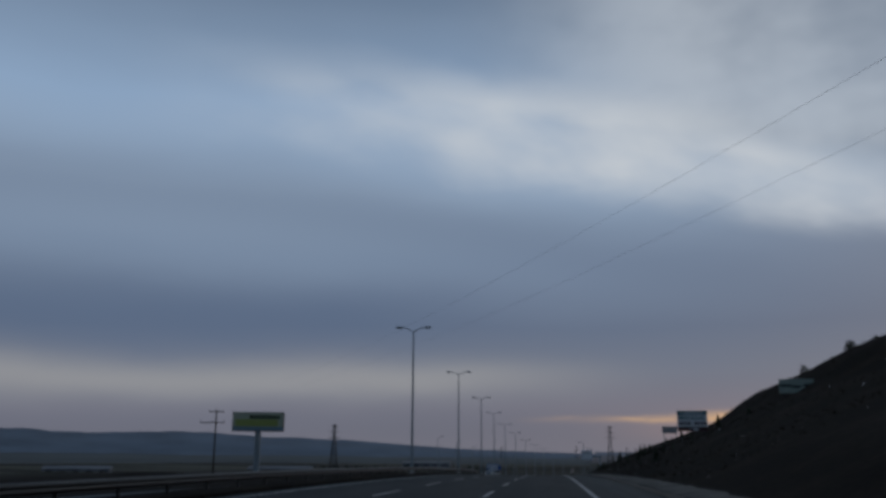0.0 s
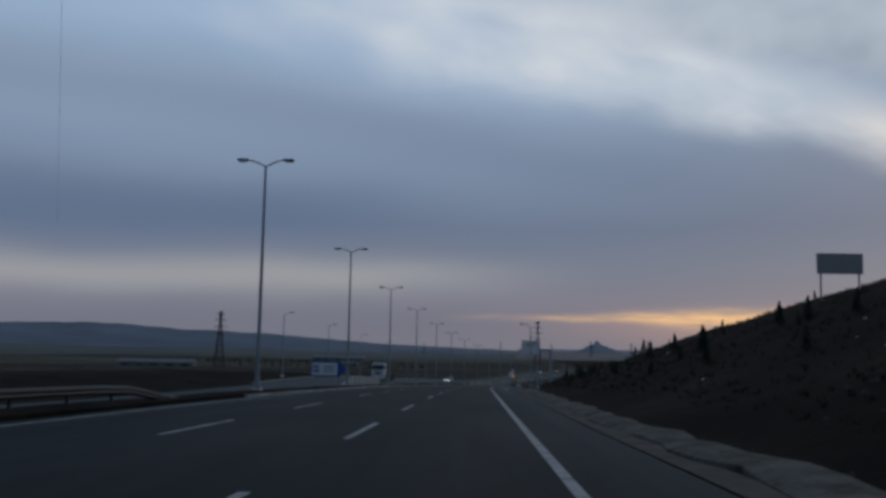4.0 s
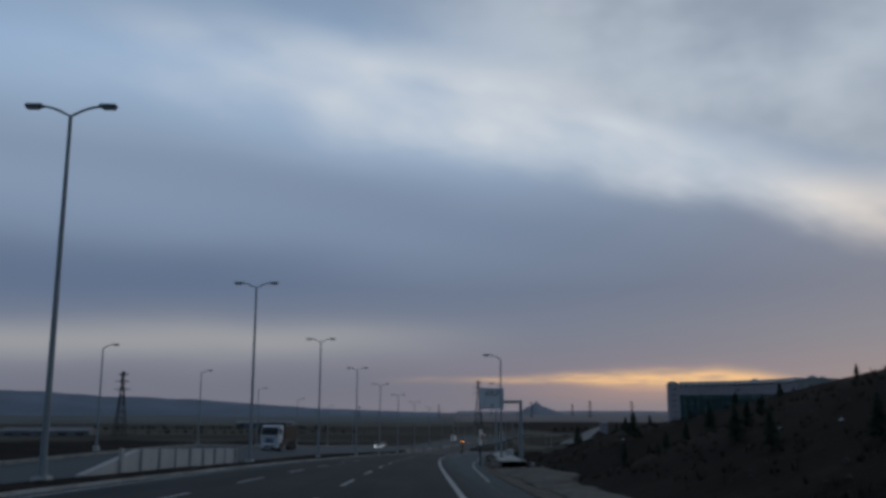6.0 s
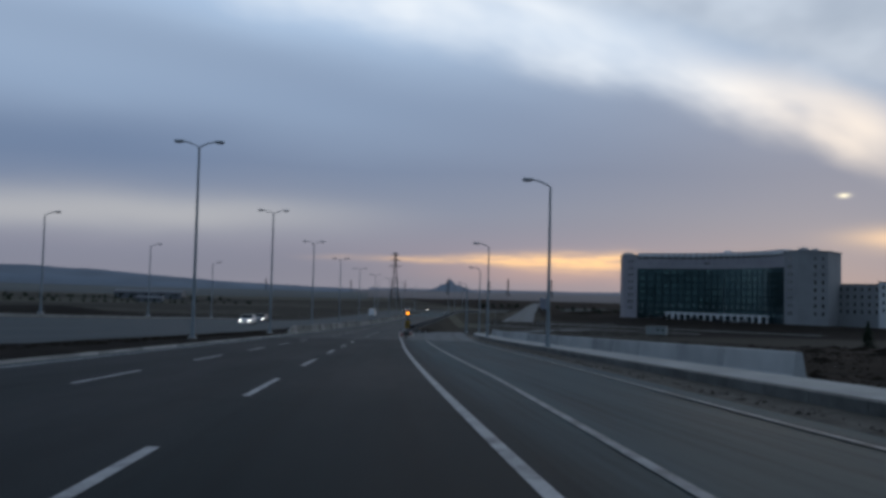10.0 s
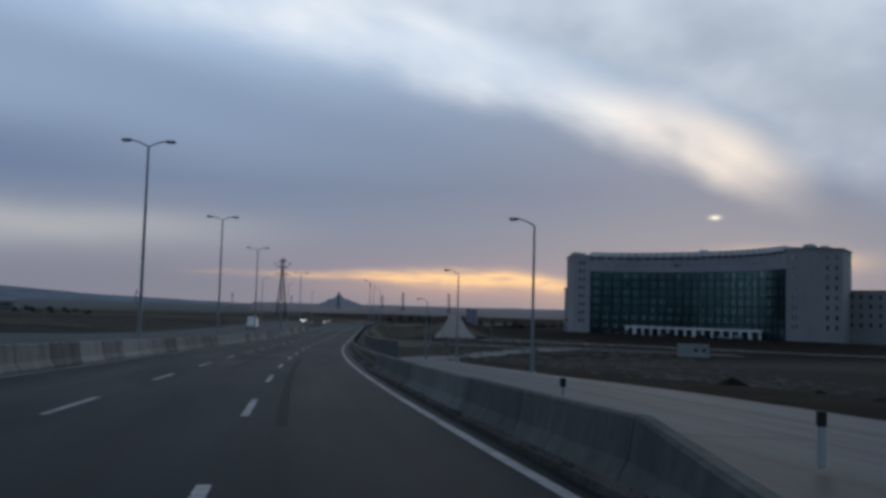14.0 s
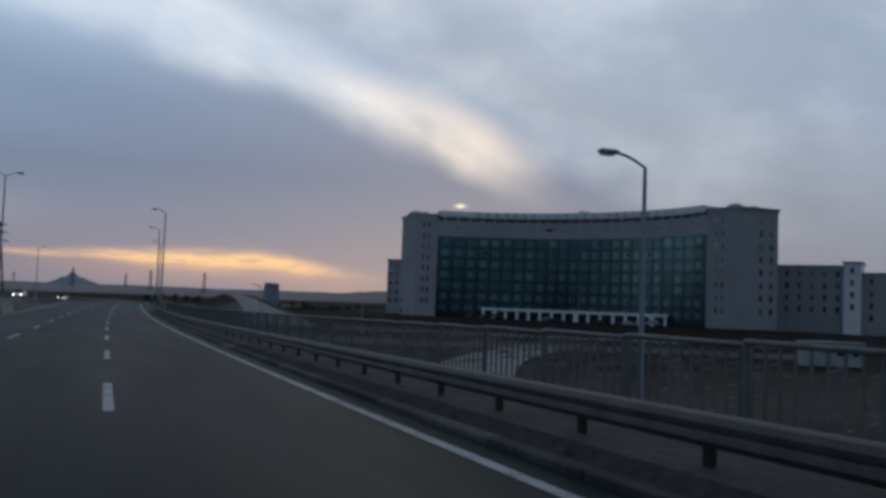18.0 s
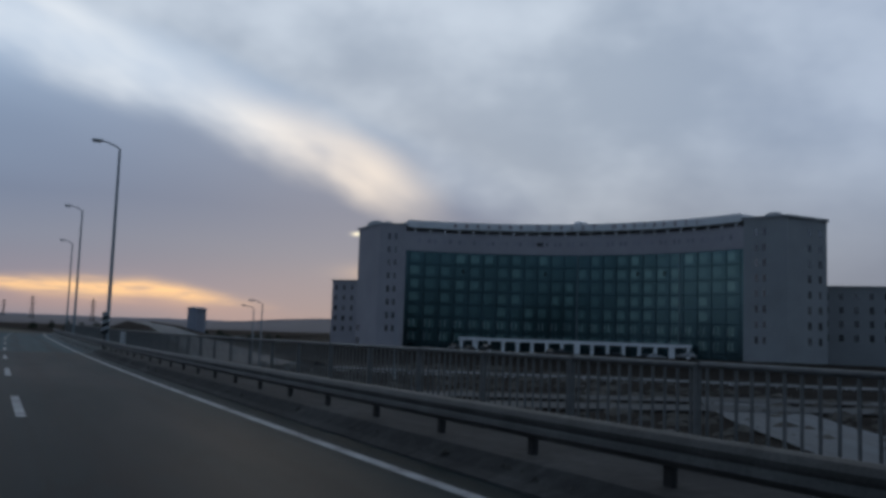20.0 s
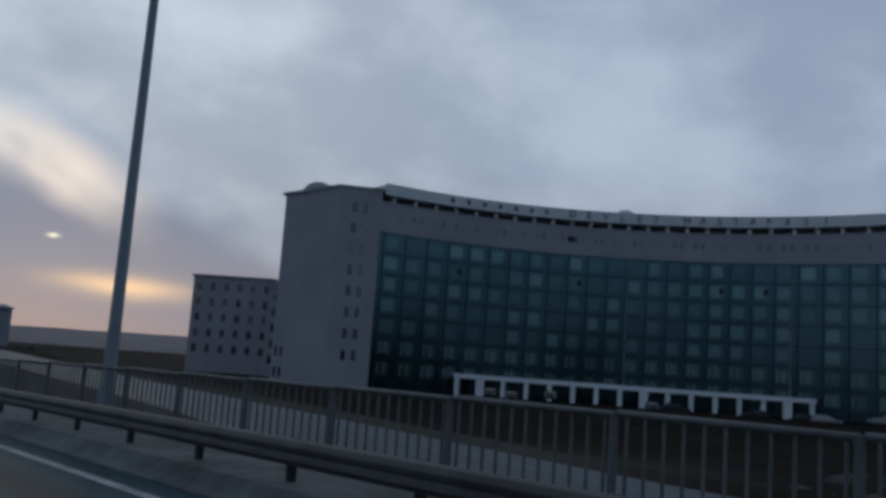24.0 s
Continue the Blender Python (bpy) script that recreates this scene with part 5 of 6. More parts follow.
# large billboard on one thick column, left of the road
bb4 = blank("billboard", stand(118, -39.0, 0.0, 14))
tagged(bb4, "wide yellow and green advertising billboard on a thick column", "billboard")
bm = bmesh.new()
tube(bm, (0, 0.6, -3.5), (0, 0.6, 5.4), 0.38, 0.38, 14)
part("column", bm, M_POLE, bb4)
bm = bmesh.new()
box(bm, (6.8, 1.1, 2.55), (0, 0.6, 6.6), 0.03)
bp = part("box", bm, M_DARKSTEEL, bb4)
boxed("face", (6.6, 0.03, 2.4), (0, 0.03, 6.6), surface("billboard_print", [(0.34, 0.37, 0.28), (0.42, 0.45, 0.34)], 0.6, 0.5, 0.0), bp, label="pale printed face")
boxed("blue_band", (6.6, 0.02, 0.55), (0, 0.012, 5.68), surface("billboard_blue", [(0.12, 0.2, 0.24), (0.2, 0.28, 0.32)], 0.6, 0.5, 0.0), bp)
boxed("green_band", (5.6, 0.02, 0.9), (-0.2, 0.012, 6.45), surface("billboard_green", [(0.24, 0.29, 0.07), (0.32, 0.36, 0.11)], 0.6, 0.5, 0.0), bp)
for k in range(7):
    boxed("text_bar", (0.54, 0.02, 0.46), (-0.9 + k * 0.58, 0.0, 7.2), M_OLIVE, bp)

# chevron boards
chev = blank("chevron_sign", stand(208.3, 3.5, 0.1, 76))
tagged(chev, "narrow white and red chevron board on a dark post", "road sign")
bm = bmesh.new()
tube(bm, (0, 0.03, -0.4), (0, 0.03, 2.1), 0.045, 0.045, 8)
part("post", bm, M_DARKSTEEL, chev)
bm = bmesh.new()
box(bm, (0.75, 0.03, 0.95), (0, 0, 1.65), 0.01)
cb = part("board", bm, M_SIGNFACE, chev)
bm = bmesh.new()
vs = [bm.verts.new(p) for p in ((0.32, -0.02, 1.95), (-0.3, -0.02, 1.65), (0.32, -0.02, 1.35))]
bm.faces.new(vs)
bmesh.ops.solidify(bm, geom=bm.faces[:], thickness=0.006)
part("arrowhead", bm, M_RED, cb)


def striped_marker(y, lat, h, turn):
    root = blank("hazard_marker", stand(y, lat, h, turn))
    bm = bmesh.new()
    tube(bm, (0, 0.03, -0.3), (0, 0.03, 1.2), 0.05, 0.05, 8)
    part("post", bm, M_DARKSTEEL, root)
    bm = bmesh.new()
    box(bm, (0.34, 0.03, 1.05), (0, 0, 1.4), 0.01)
    b = part("board", bm, M_BLACK, root)
    for k in range(3):
        bm = bmesh.new()
        z = 1.08 + k * 0.34
        vs = [bm.verts.new((x, -0.021, zz)) for x, zz in ((-0.165, z - 0.09), (0.165, z + 0.05), (0.165, z + 0.2), (-0.165, z + 0.06))]
        bm.faces.new(vs)
        bmesh.ops.solidify(bm, geom=bm.faces[:], thickness=0.005)
        part("stripe", bm, M_SIGNFACE, b)
    return tagged(root, "black and white striped hazard marker behind the guard rail", "road sign")


striped_marker(565.3, 4.53, 0.1, -25)

# flashing warning beacon on the gore
beacon = blank("warning_beacon", stand(349.5, 3.63, 0.08, -6))
tagged(beacon, "solar warning beacon with lit amber lamp over a yellow chevron board", "warning light")
bm = bmesh.new()
tube(bm, (0, 0.05, -0.2), (0, 0.05, 2.9), 0.05, 0.05, 10)
part("post", bm, M_DARKSTEEL, beacon)
bm = bmesh.new()
box(bm, (0.42, 0.3, 0.03), (0, 0.05, 2.98), 0.005, Matrix.Rotation(radians(18), 4, "X"))
part("solar_panel", bm, M_GLASS, beacon, "small tilted solar panel")
bm = bmesh.new()
box(bm, (0.4, 0.16, 0.4), (0, 0, 2.37), 0.03)
lb = part("lamp_box", bm, M_BLACK, beacon)
bm = bmesh.new()
tube(bm, (0, -0.12, 2.37), (0, -0.06, 2.37), 0.13, 0.14, 18)
part("lamp", bm, M_AMBER, lb, "glowing amber lamp")
bm = bmesh.new()
box(bm, (0.52, 0.03, 0.8), (0, -0.03, 1.22), 0.01)
cb = part("chevron_board", bm, M_BLACK, beacon)
for k in range(3):
    bm = bmesh.new()
    z = 0.89 + k * 0.26
    for s in (-1, 1):
        vs = [bm.verts.new((s * x, -0.051, zz)) for x, zz in ((0, z + 0.13), (0.25, z - 0.1), (0.25, z + 0.02), (0, z + 0.25))]
        bm.faces.new(vs if s > 0 else vs[::-1])
    bmesh.ops.solidify(bm, geom=bm.faces[:], thickness=0.006)
    part("chevron", bm, M_YELLOW, cb)


def traffic_cone(y, lat, h):
    root = blank("traffic_cone", stand(y, lat, h))
    bm = bmesh.new()
    box(bm, (0.42, 0.42, 0.05), (0, 0, 0.03), 0.015)
    part("base", bm, M_BLACK, root)
    for nm, z0, z1, mat in (("cone", 0.05, 0.52, M_ORANGE), ("band", 0.52, 0.7, M_SIGNFACE), ("tip", 0.7, 0.95, M_BLACK)):
        bm = bmesh.new()
        r = lambda z: 0.17 - 0.14 * z / 0.95
        tube(bm, (0, 0, z0), (0, 0, z1), r(z0), r(z1), 14)
        part(nm, bm, mat, root)
    root.matrix_world = root.matrix_world @ Matrix.Scale(0.74, 4)
    return tagged(root, "worn orange and white traffic cone by the road split", "traffic cone", group="traffic cones")


traffic_cone(342.6, 2.95, 0.1)
traffic_cone(349.9, 3.98, 0.13)
ballast = blank("ballast_block", stand(349.3, 3.5, 0.12, 12))
tagged(ballast, "dark rubber ballast block at the foot of the beacon", "block")
bm = bmesh.new()
box(bm, (0.6, 0.45, 0.34), (0, 0, 0.17), 0.05)
part("block", bm, M_TYRE, ballast)
bm = bmesh.new()
tube(bm, (-0.12, 0, 0.36), (0.12, 0, 0.36), 0.025, 0.025, 8)
part("handle", bm, M_DARKSTEEL, ballast)
# earth island between the roads, kerbed, with short delineator posts
ISLE = lambda y: float(np.interp(y, [341.5, 345, 350, 357, 362, 366, 398], [3.25, 3.55, 4.0, 4.4, 4.4, 4.2, 3.9]))
isle = sweep("traffic_island", [(0.3, -0.2), (0.32, 0.1), (0.5, 0.12), (lambda y: max(ISLE(y) - 0.2, edge(y) + 0.55), 0.13), (lambda y: max(ISLE(y), edge(y) + 0.7), 0.06), (lambda y: max(ISLE(y), edge(y) + 0.7), -0.3)], 342, 398, M_EDGE, step=2, close=True)
tagged(isle, "kerbed concrete island at the road split", "traffic island", kind="structure")
kerb_run(341.6, 364, (0.14, 0.36), 0.14, label="pale worn kerb stones round the nose of the island", length=1.0)
kerb_run(342.4, 365, (-0.12, 0.1), 0.13, lat=lambda y: max(ISLE(y), edge(y) + 0.6), label="pale worn kerb stones on the slip road side of the island", length=1.0)
ob = sweep("skid_mark", [(-2.72, 0.004), (-2.66, 0.006), (-2.58, 0.006), (-2.52, 0.004)], 374, 413, M_ASPHALT, step=3)
tagged(ob, "long dark tyre mark across the worn lane", "road marking", kind="structure")
ob = sweep("skid_mark", [(-5.07, 0.004), (-5.03, 0.006), (-4.98, 0.006), (-4.93, 0.004)], 396, 430, M_ASPHALT, step=3)
tagged(ob, "faint dark tyre mark across the worn lane", "road marking", kind="structure")
for y, lat in ((357.5, 4.0), (361.5, 4.9), (369.2, 6.05), (376.8, 5.4)):
    root = blank("delineator_post", stand(y, lat, 0.1))
    bm = bmesh.new()
    box(bm, (0.1, 0.05, 0.62), (0, 0, 0.28), 0.015)
    part("post", bm, M_CONCRETE, root)
    bm = bmesh.new()
    box(bm, (0.11, 0.06, 0.18), (0, 0, 0.5), 0.012)
    part("cap", bm, M_BLACK, root)
    tagged(root, "short grey delineator post with a dark cap", "post", group="delineator posts")
for y in (360, 388):
    root = blank("barrier_marker", stand(y, edge(y) - 11.22, 0.35))
    bm = bmesh.new()
    box(bm, (0.05, 0.1, 0.5), (0, 0, 0.25), 0.01)
    part("plate", bm, M_BLACK, root)
    tagged(root, "small black marker plate fixed to the median barrier", "marker")

# ---- poles and pylons ----


def lattice_pylon(x, y, height, label, group="lattice pylons"):
    root = blank("lattice_pylon", pose(x, y, ground_z(x, y) if abs(y) < 900 else -16.5))
    w0, w1 = height * 0.085, height * 0.018
    lv = [height * k / 9 for k in range(10)]
    wid = [w0 + (w1 - w0) * min(1, k / 7) for k in range(10)]
    r = height * 0.0042
    for sx, sy in ((-1, -1), (1, -1), (1, 1), (-1, 1)):
        bm = bmesh.new()
        pipe(bm, [Vector((sx * wid[k], sy * wid[k], lv[k] - (1 if k == 0 else 0))) for k in range(10)], r * 1.5, 4)
        part("leg", bm, M_DARKSTEEL, root)
    bm = bmesh.new()
    for k in range(9):
        for (ax, ay), (bx, by) in (((-1, -1), (1, -1)), ((1, -1), (1, 1)), ((1, 1), (-1, 1)), ((-1, 1), (-1, -1))):
            tube(bm, (ax * wid[k], ay * wid[k], lv[k]), (bx * wid[k + 1], by * wid[k + 1], lv[k + 1]), r, r, 3)
            tube(bm, (bx * wid[k], by * wid[k], lv[k]), (ax * wid[k + 1], ay * wid[k + 1], lv[k + 1]), r, r, 3)
    part("bracing", bm, M_DARKSTEEL, root)["kind"] = "stuff"
    for k, s in ((0.72, 0.13), (0.84, 0.11), (0.95, 0.08)):
        bm = bmesh.new()
        for d in (-1, 1):
            tube(bm, (0, 0, height * k), (d * height * s, 0, height * k), r * 1.4, r * 0.7, 4)
            tube(bm, (0, 0, height * (k + 0.03)), (d * height * s, 0, height * k), r, r * 0.6, 4)
        part("cross_arm", bm, M_DARKSTEEL, root)
    return tagged(root, label, "pylon", group=group)


lattice_pylon(77.6, 1185, 52, "tall steel lattice pylon standing against the glow")
lattice_pylon(-148, 623, 33, "steel lattice pylon in the fields")
for az, d, h in ((8.4, 1500, 38), (11.3, 1650, 36), (12.7, 1500, 40), (15.8, 1450, 38), (5.3, 1900, 34), (1.5, 1700, 34), (-4.5, 1500, 30)):
    lattice_pylon(18 + d * math.sin(radians(az)), 439 + d * math.cos(radians(az)), h, "distant steel lattice pylon near the horizon")
elec = blank("power_pole", stand(139, -53, -2.5))
tagged(elec, "wooden power pole with two cross-arms in the field", "power pole")
bm = bmesh.new()
tube(bm, (0, 0, -1), (0, 0, 12.2), 0.16, 0.11, 10)
part("pole", bm, M_BARK, elec)
for z, w, x in ((11.9, 2.4, 0.0), (10.2, 4.0, -0.6)):
    bm = bmesh.new()
    box(bm, (w, 0.14, 0.14), (x, 0, z), 0.01)
    a = part("cross_arm", bm, M_BARK, elec)
    for s in (-0.48, 0, 0.48):
        bm = bmesh.new()
        tube(bm, (x + s * w, 0, z + 0.05), (x + s * w, 0, z + 0.35), 0.05, 0.03, 6)
        part("insulator", bm, M_BLACK, a)
# overhead wires that cross the road
for k in (0, 3):
    pts = []
    for i in range(25):
        t = i / 24
        pts.append(Vector((66 - 140 * t + k * 2.2, -58 + 297 * t + k * 1.0, 27 - 9 * t - 4.5 * math.sin(math.pi * t) + 1.6 * (k == 1))))
    bm = bmesh.new()
    pipe(bm, pts, 0.009, 5)
    tagged(part("overhead_wire", bm, M_POLE), "thin dark overhead wire crossing high over the road", "cable", group="overhead wires")

# ---- vehicles, as they stand on the opposite carriageway ----


def wheel(parent, x, y, r, w=0.28):
    bm = bmesh.new()
    tube(bm, (x - w / 2, y, r), (x + w / 2, y, r), r, r, 20)
    t = part("wheel", bm, M_TYRE, parent)
    bm = bmesh.new()
    tube(bm, (x - w / 2 - 0.01, y, r), (x + w / 2 + 0.01, y, r), r * 0.55, r * 0.55, 14)
    link("rim", bm, M_GALV, t)


truck = blank("tipper_truck", stand(268, -20.6, opp_h(268, -20.6), 172))
tagged(truck, "white-cabbed tipper truck with a dark body on the opposite carriageway", "truck")
M_CAB = surface("cab_white", [(0.5, 0.54, 0.58), (0.6, 0.64, 0.68)], 0.35, 1.0, 0.0)


def profile(bm, points, half, round_by):
    """A solid of one side outline (y, z) drawn across the truck's width."""
    rows = [[bm.verts.new((sx * half, y, z)) for y, z in points] for sx in (-1, 1)]
    n = len(points)
    bm.faces.new(rows[0])
    bm.faces.new(rows[1][::-1])
    for k in range(n):
        bm.faces.new((rows[0][k], rows[0][(k + 1) % n], rows[1][(k + 1) % n], rows[1][k]))
    bmesh.ops.recalc_face_normals(bm, faces=bm.faces)
    bmesh.ops.bevel(bm, geom=bm.edges[:], offset=round_by, segments=2, affect="EDGES")


bm = bmesh.new()
profile(bm, [(1.0, 0.95), (1.05, 1.75), (0.98, 2.0), (0.72, 2.95), (0.45, 3.22), (-0.2, 3.32), (-0.95, 3.3), (-0.95, 0.95)], 1.2, 0.09)
cab = part("cab", bm, M_CAB, truck)
bm = bmesh.new()
box(bm, (2.16, 0.05, 0.92), (0, 0.87, 2.46), 0.03, Matrix.Rotation(radians(15.5), 4, "X"))
link("windscreen", bm, M_BLACK, cab)
bm = bmesh.new()
box(bm, (2.3, 0.3, 0.07), (0, 0.72, 3.06), 0.03)
link("sun_visor", bm, M_CAB, cab)
for s in (-1, 1):
    bm = bmesh.new()
    box(bm, (0.04, 0.85, 0.7), (s * 1.205, 0.2, 2.45), 0.02)
    link("side_window", bm, M_BLACK, cab)
    bm = bmesh.new()
    box(bm, (0.22, 0.14, 0.62), (s * 1.42, 0.86, 2.45), 0.05)
    link("mirror", bm, M_BLACK, cab)
    bm = bmesh.new()
    box(bm, (0.4, 0.06, 0.22), (s * 0.92, 1.08, 0.86), 0.04)
    link("headlight", bm, M_LENS, cab)
    bm = bmesh.new()
    box(bm, (0.06, 0.5, 1.1), (s * 1.2, -0.6, 0.95), 0.02)
    link("step_panel", bm, M_DARKSTEEL, cab)
bm = bmesh.new()
box(bm, (2.1, 0.04, 0.08), (0, 1.06, 1.74), 0.01)
link("badge_bar", bm, M_BLACK, cab)
for k, z in enumerate((1.18, 1.3, 1.42, 1.54)):
    bm = bmesh.new()
    box(bm, (1.15, 0.05, 0.09), (0, 1.035, z), 0.01)
    link("grille_slat", bm, M_SIGNBLUE if k == 3 else M_BLACK, cab)
bm = bmesh.new()
box(bm, (2.44, 0.5, 0.62), (0, 0.86, 0.68), 0.1)
part("bumper", bm, M_CAB, truck)
boxed("lower_intake", (1.3, 0.05, 0.2), (0, 1.12, 0.62), M_BLACK, truck, 0.02)
bm = bmesh.new()
box(bm, (0.9, 7.2, 0.3), (0, -3.0, 1.0), 0.02)
part("chassis", bm, M_BLACK, truck)
bm = bmesh.new()
box(bm, (2.5, 5.5, 1.85), (0, -4.1, 2.35), 0.06)
tipper = part("tipper_body", bm, M_BLACK, truck)
boxed("headboard", (2.5, 0.12, 2.35), (0, -1.3, 2.4), M_BLACK, tipper, 0.02)
boxed("cab_guard", (2.3, 0.9, 0.08), (0, -0.9, 3.56), M_BLACK, tipper, 0.02)
for k in range(6):
    boxed("rib", (2.58, 0.12, 1.7), (0, -1.6 - k, 2.35), M_BLACK, tipper, 0.02)
for s in (-1, 1):
    boxed("side_guard", (0.05, 2.4, 0.5), (s * 1.15, -1.8, 0.85), M_BLACK, truck, 0.02)
for y in (0.0, -3.6, -4.9, -6.1):
    for s in (-1, 1):
        wheel(truck, s * 1.05, y, 0.5)


def car(y, lat, material, label, height=1.45, length=4.3, van=False, lights=True, h=0.0, turn=180, xy=None):
    m = stand(y, lat, h, turn) if xy is None else pose(xy[0], xy[1], ground_z(*xy) + 0.05, 0, 0, turn)
    root = blank("van" if van else "car", m)
    half, w = length / 2, 0.9
    side = [(-half, 0.3), (-half, 0.85), (-half + 0.1, height), (half - 1.6, height), (half - 0.75, 1.05), (half - 0.05, 0.85), (half, 0.3)] if van else \
        [(-half, 0.32), (-half, 0.85), (-half + 0.45, 0.95), (-half + 1.0, height), (half - 2.0, height), (half - 1.2, 0.95), (half - 0.1, 0.78), (half, 0.32)]
    bm = bmesh.new()
    rows = [[bm.verts.new((s * (w if z < 1.0 else w - 0.14), yy, z)) for yy, z in side] for s in (-1, 1)]
    bm.faces.new(rows[0])
    bm.faces.new(rows[1][::-1])
    n = len(side)
    for k in range(n):
        bm.faces.new((rows[0][k], rows[0][(k + 1) % n], rows[1][(k + 1) % n], rows[1][k]))
    bmesh.ops.recalc_face_normals(bm, faces=bm.faces)
    bmesh.ops.bevel(bm, geom=bm.edges[:], offset=0.05, segments=2, affect="EDGES")
    body = part("body", bm, material, root)
    bm = bmesh.new()
    if van:
        box(bm, (1.5, 0.05, 0.62), (0, half - 1.17, 1.38), 0.02, Matrix.Rotation(radians(-52 + 90), 4, "X"))
    else:
        box(bm, (1.4, 0.05, 0.7), (0, half - 1.58, (height + 0.97) / 2 + 0.02), 0.02, Matrix.Rotation(radians(58), 4, "X"))
    link("windscreen", bm, M_GLASS, body)
    for s in (-1, 1):
        bm = bmesh.new()
        box(bm, (0.03, length * 0.4, 0.34), (s * (w - 0.085), -0.1 if not van else 0.7, height - 0.27), 0.01)
        link("side_window", bm, M_GLASS, body)
        bm = bmesh.new()
        box(bm, (0.32, 0.06, 0.14), (s * 0.62, half - 0.02, 0.68), 0.03)
        link("headlight", bm, M_HEAD if lights else M_LENS, body)
        for yy in (-half + 0.8, half - 0.8):
            wheel(root, s * (w - 0.1), yy, 0.32, 0.2)
    return tagged(root, label, "van" if van else "car")


M_CARWHITE = surface("car_white", [grey(0.6), grey(0.7)], 0.3, 1.0, 0.0)
M_CARSILVER = surface("car_silver", [grey(0.3), grey(0.38)], 0.35, 1.0, 0.0, metal=0.4)
M_CARDARK = surface("car_dark", [grey(0.02), grey(0.03)], 0.3, 1.0, 0.0)
car(382.7, -19.0, M_CARWHITE, "white car with headlights on, on the opposite carriageway", h=opp_h(382, -19.0))
car(412, -22.5, M_CARSILVER, "silver car with headlights on, coming down the opposite carriageway", h=opp_h(412, -22.5))
car(545, -18.0, M_CARWHITE, "white delivery van on the opposite carriageway", 2.4, 5.6, van=True, lights=False, h=opp_h(545, -18.0))
car(640, -18.5, M_CARSILVER, "distant silver car with headlights on", h=opp_h(640, -18.5))
car(700, -22.0, M_CARDARK, "distant dark car with headlights on", h=opp_h(700, -22.0))

# a site cabin on the low ground before the hospital
cabin = blank("site_cabin", pose(107.9, 526.9, ground_z(107.9, 526.9) + 0.1, 0, 0, -32))
tagged(cabin, "white site cabin standing on the bare field", "cabin")
bm = bmesh.new()
box(bm, (6.2, 2.4, 2.5), (0, 0, 1.35), 0.03)
cw = part("wall", bm, surface("cabin_paint", [(0.2, 0.23, 0.22), (0.28, 0.31, 0.3), (0.34, 0.37, 0.36)], 0.6, 0.8, 0.05, 5), cabin)
bm = bmesh.new()
box(bm, (6.5, 2.7, 0.14), (0, 0, 2.66), 0.02)
part("roof", bm, M_STONE_GREY, cabin)
for x in (0.6, 2.2):
    boxed("window", (0.7, 0.04, 0.6), (x, -1.22, 1.55), M_WINDOW, cw)
boxed("door", (0.85, 0.05, 2.0), (-0.7, -1.22, 1.15), M_STONE_GREY, cw)
for x in (-2.6, 2.6):
    boxed("skid", (0.3, 2.4, 0.25), (x, 0, 0.0), M_DARKSTEEL, cabin)
# ---- young pines and shrubs ----
random.seed(11)


def pine_mesh(seed, height):
    """Layers of drooping needle sprays round a stem: many small blades with gaps."""
    rnd = random.Random(seed)
    vs, fs = [], []
    n = int(26 * height)
    for k in range(n * 5):
        t = rnd.random() ** 0.8
        z = height * (0.12 + 0.88 * t)
        reach = height * 0.33 * (1 - t) ** 0.8 * rnd.uniform(0.5, 1.15) + 0.05
        a = rnd.uniform(0, 6.2832)
        d = Vector((math.cos(a), math.sin(a), rnd.uniform(-0.35, 0.15)))
        side = Vector((-d.y, d.x, 0)) * height * rnd.uniform(0.02, 0.05)
        base = Vector((0, 0, z)) + d * reach * rnd.uniform(0.1, 0.5)
        tip = Vector((0, 0, z)) + d * reach
        up = Vector((0, 0, height * 0.03 * rnd.uniform(0.4, 1.4)))
        i = len(vs)
        vs += [base - side, base + side, tip + side * 0.3 - up, tip - side * 0.3 - up, base + up]
        fs += [(i, i + 1, i + 2, i + 3), (i, i + 3, i + 4), (i + 1, i + 4, i + 2)]
    me = bpy.data.meshes.new("crown")
    me.from_pydata([tuple(v) for v in vs], [], fs)
    me.materials.append(M_NEEDLE)
    return me


PINES = [(pine_mesh(3 + k, 2.2), 2.2) for k in range(3)]
bm = bmesh.new()
tube(bm, (0, 0, -0.3), (0, 0, 1.9), 0.05, 0.015, 6)
STEM = bpy.data.meshes.new("trunk")
bm.to_mesh(STEM)
bm.free()
STEM.materials.append(M_BARK)


def pine(y, lat, size, tag="small dark young pine on the dry slope"):
    p = place(y, lat)
    me, h = PINES[random.randrange(3)]
    root = blank("pine_tree", Matrix.Translation((p.x, p.y, ground_z(p.x, p.y) - 0.05)) @ Matrix.Rotation(random.uniform(0, 6), 4, "Z") @ Matrix.Scale(size / h, 4))
    for nm, d in (("trunk", STEM), ("crown", me)):
        o = new(nm, d)
        o.parent = root
    tagged(root, tag, "tree", group="young pines")


